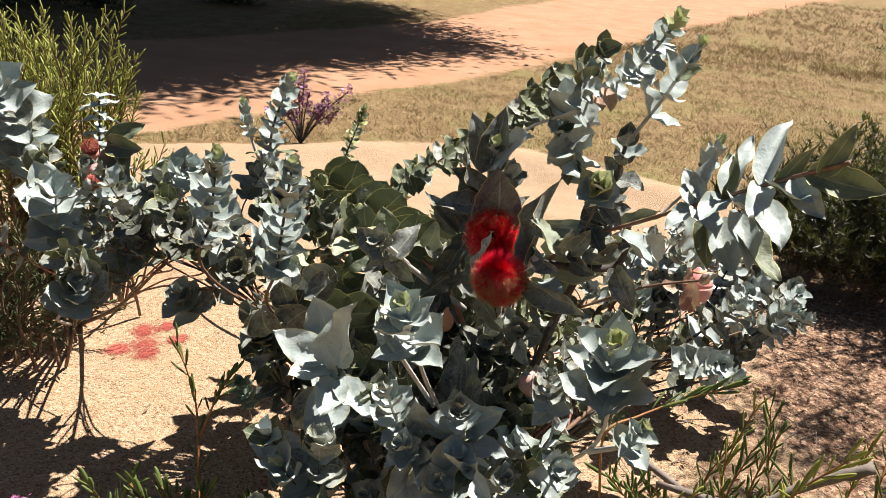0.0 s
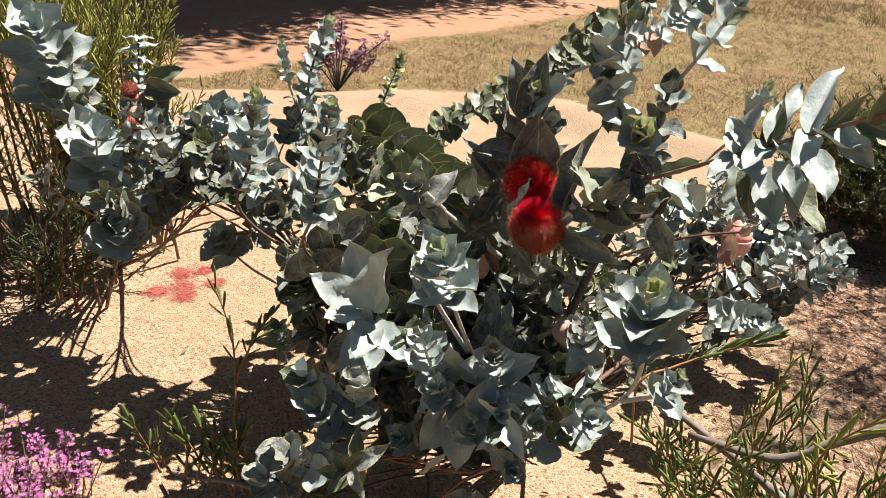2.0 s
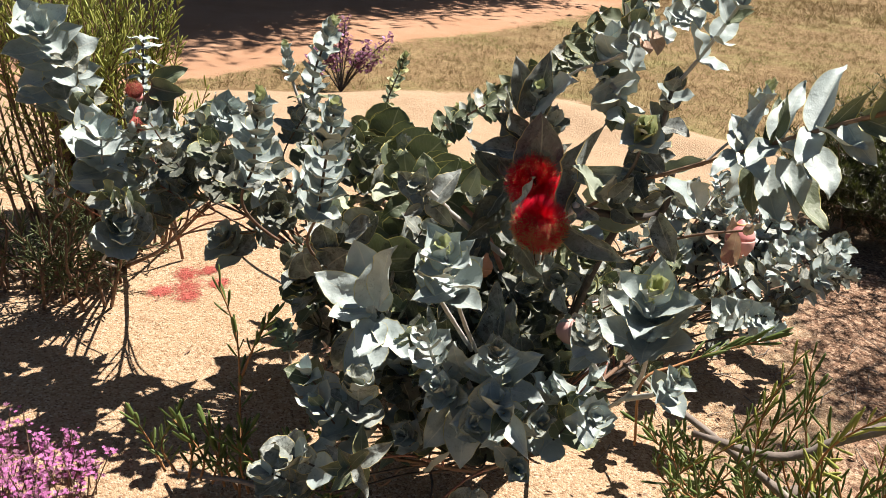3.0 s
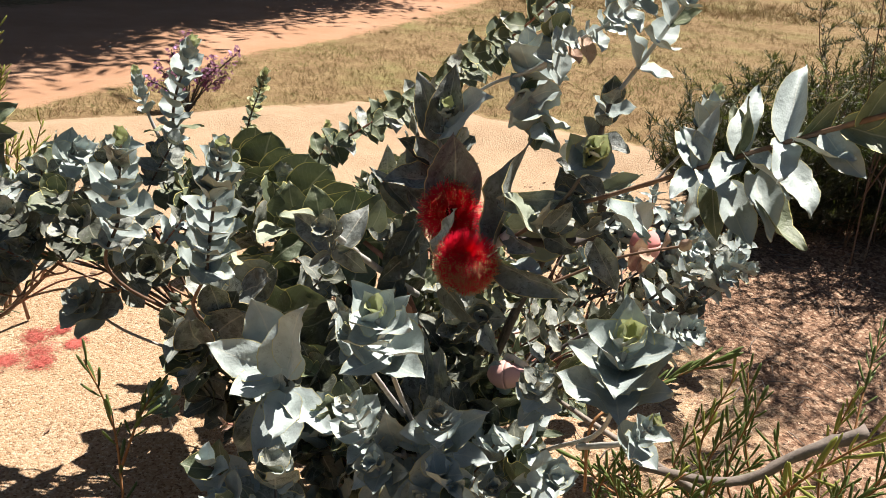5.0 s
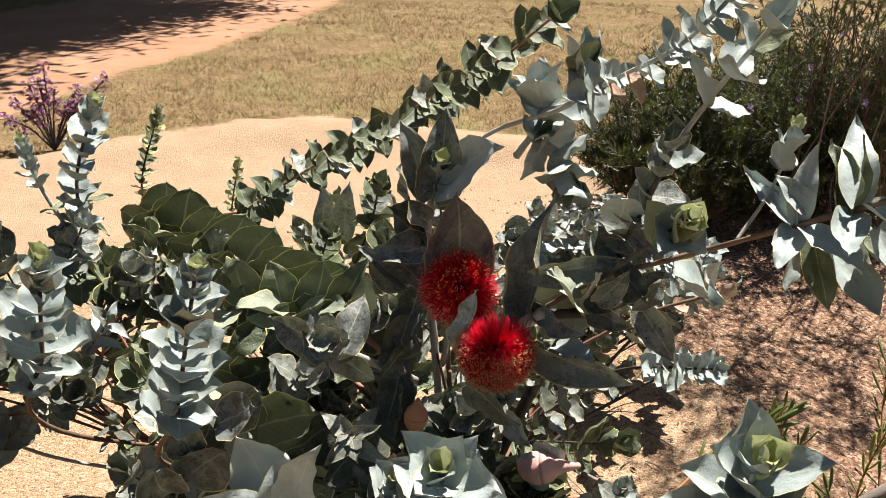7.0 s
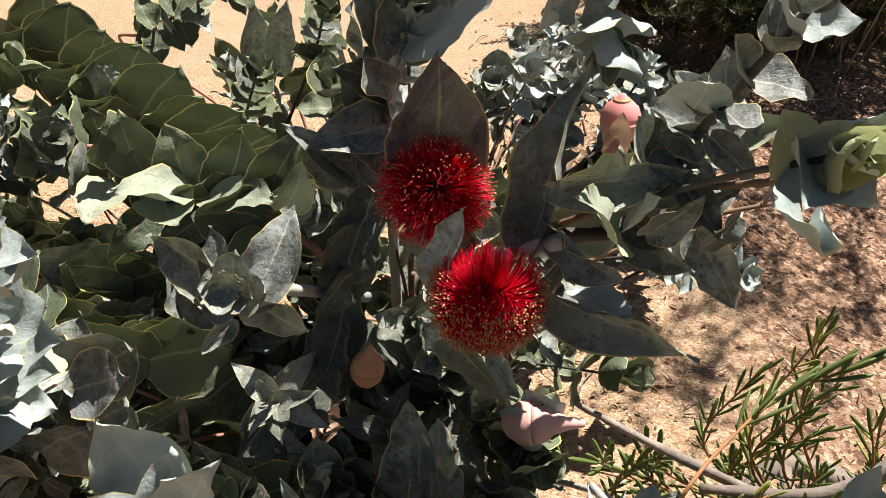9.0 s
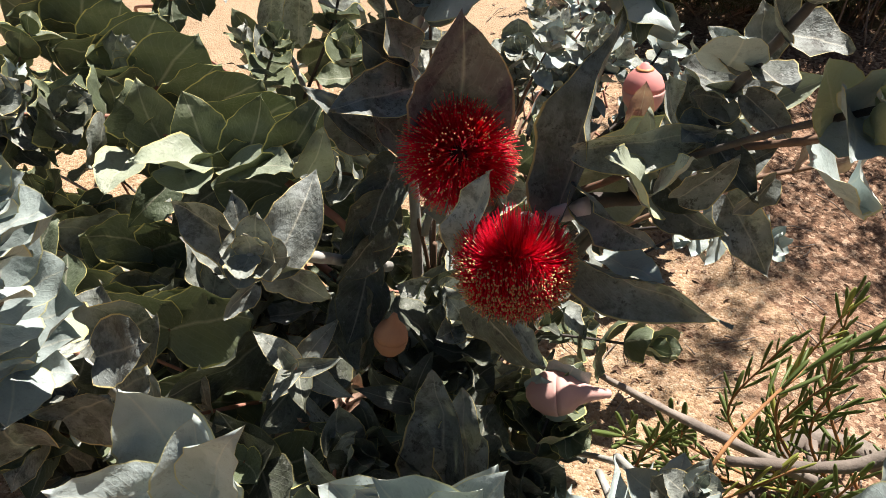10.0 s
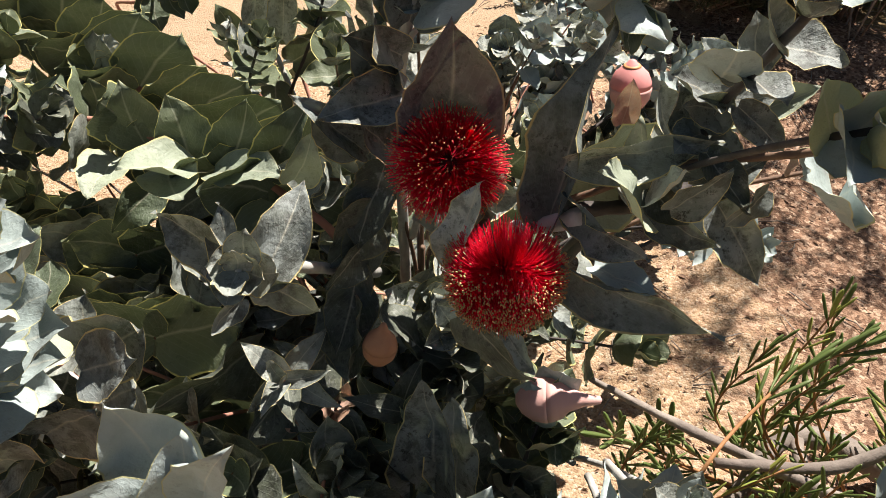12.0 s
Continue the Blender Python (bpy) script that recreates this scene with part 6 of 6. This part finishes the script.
# ---- grass, litter, fallen stamens ----
def grass(name, mat, count, seed, area, size, label, green):
    rr = random.Random(seed)
    heap = Heap()
    while count > 0:
        x, y = rr.uniform(area[0], area[1]), area[2] + (area[3] - area[2]) * rr.random() ** 1.4
        if sand_at(x, y) > 0.42 or track_at(x, y) > 0.4:
            continue
        lush = noise.noise(Vector((x * 1.3, y * 1.3, 5.0)))
        if rr.random() > 0.5 + (lush if green else -lush * 0.4) * 1.6:
            count -= 0.2
            continue
        foot = drop(x, y, -0.003)
        for k in range(5):
            p = foot + Vector((rr.gauss(0, 0.015), rr.gauss(0, 0.015), 0))
            way = Vector((rr.gauss(0, 0.75), rr.gauss(0, 0.75), 0.9))
            heap.put(BLADE, leaf_pose(p, way, (rr.uniform(-1, 1), rr.uniform(-1, 1), 0.2), rr.uniform(*size)))
        count -= 1
    tagged(new(name, heap.mesh(name, mat, False)), label, "grass", kind="stuff")


grass("dry_grass", STRAW, 24000, 1, (-3.2, 3.4, 3.4, 11.0), (0.014, 0.042), "sparse dry straw-coloured grass along the track", False)
grass("green_grass", GRASS, 8000, 2, (-3.2, 3.4, 3.4, 10.0), (0.014, 0.036), "thin green grass among dry straw", True)
grass("green_grass", GRASS, 3600, 4, (0.9, 3.6, 3.2, 6.6), (0.02, 0.055), "green grass tufts beside the scrub", True)
grass("dry_grass", STRAW, 7000, 3, (-0.5, 7.0, 9.0, 20.0), (0.04, 0.1), "dry straw-coloured grass beyond the sand", False)

SCRAP = (np.array([(0, 0, 0), (0.2, 0.3, 0.06), (0.16, 0.7, 0.02), (0, 1, -0.2), (-0.18, 0.65, 0.03), (-0.2, 0.3, 0.05)]), [(0, 1, 2, 3), (0, 3, 4, 5)], np.full((6, 2), 0.5))
heap = Heap()
for i in range(16000):
    x, y = rc.uniform(0.3, 1.8), rc.uniform(0.9, 3.6)
    patch = noise.noise(Vector((x * 4, y * 4, 2.0))) + 0.5 * noise.noise(Vector((x * 11, y * 11, 6.0)))
    if rc.random() > 0.12 + litter_at(x, y) * 0.4 + patch * 0.9:
        continue
    heap.put(SCRAP, leaf_pose(drop(x, y, 0.003), (rc.uniform(-1, 1), rc.uniform(-1, 1), rc.uniform(-0.05, 0.15)), (rc.uniform(-0.9, 0.9), rc.uniform(-0.9, 0.9), 1), 0.003 + 0.018 * rc.random() ** 3, rc.uniform(0.3, 1.3)))
for i in range(60):
    x, y = rc.uniform(-1.1, 0.3), rc.uniform(1.0, 2.6)
    heap.put(SCRAP, leaf_pose(drop(x, y, 0.003), (rc.uniform(-1, 1), rc.uniform(-1, 1), 0.1), (0, 0, 1), rc.uniform(0.008, 0.03)))
tagged(new("leaf_litter", heap.mesh("leaf_litter", LITTER)), "scattered brown leaf litter and bark scraps on sand", "litter", kind="stuff")

heap = Heap()
for i in range(260):
    x, y = rc.uniform(0.4, 2.2), rc.uniform(1.2, 3.3)
    a, long = rc.uniform(0, 6.28), rc.uniform(0.02, 0.11)
    p = drop(x, y, 0.004)
    q = drop(x + math.cos(a) * long, y + math.sin(a) * long, 0.006)
    g = tube([p, p.lerp(q, 0.5) + Vector((rc.uniform(-1, 1), rc.uniform(-1, 1), rc.uniform(0, 1))) * long * 0.12, q], 0.0016, 0.0009, 5, 0.1, i)
    heap.add([tuple(v) for v in g[0]], g[1])
tagged(new("fallen_twigs", heap.mesh("fallen_twigs", WOOD_GREY)), "thin grey-brown fallen twigs on littered soil", "twigs", kind="stuff")

heap = Heap()
CLUMPS = [(-0.9, 1.96, 0.05), (-0.86, 1.88, 0.06), (-0.92, 1.84, 0.045), (-0.82, 1.83, 0.04), (-0.85, 2.0, 0.03), (-0.78, 1.93, 0.03)]
for i in range(2000):
    cx, cy, cr = CLUMPS[rc.randrange(len(CLUMPS))]
    x, y = cx + rc.gauss(0, cr * 0.34), cy + rc.gauss(0, cr * 0.38)
    p = drop(x, y, 0.003)
    b = rc.uniform(0, 6.28)
    g = tube([p, p + Vector((math.cos(b), math.sin(b), 0.25)) * 0.007, p + Vector((math.cos(b + 0.4), math.sin(b + 0.4), 0.1)) * 0.014], 0.0006, 0.0004, 3)
    heap.add([tuple(v) for v in g[0]], g[1][:-2])
tagged(new("fallen_stamens", heap.mesh("fallen_stamens", FALLEN)), "patch of fallen salmon-red stamens on sand", "petals", kind="stuff")
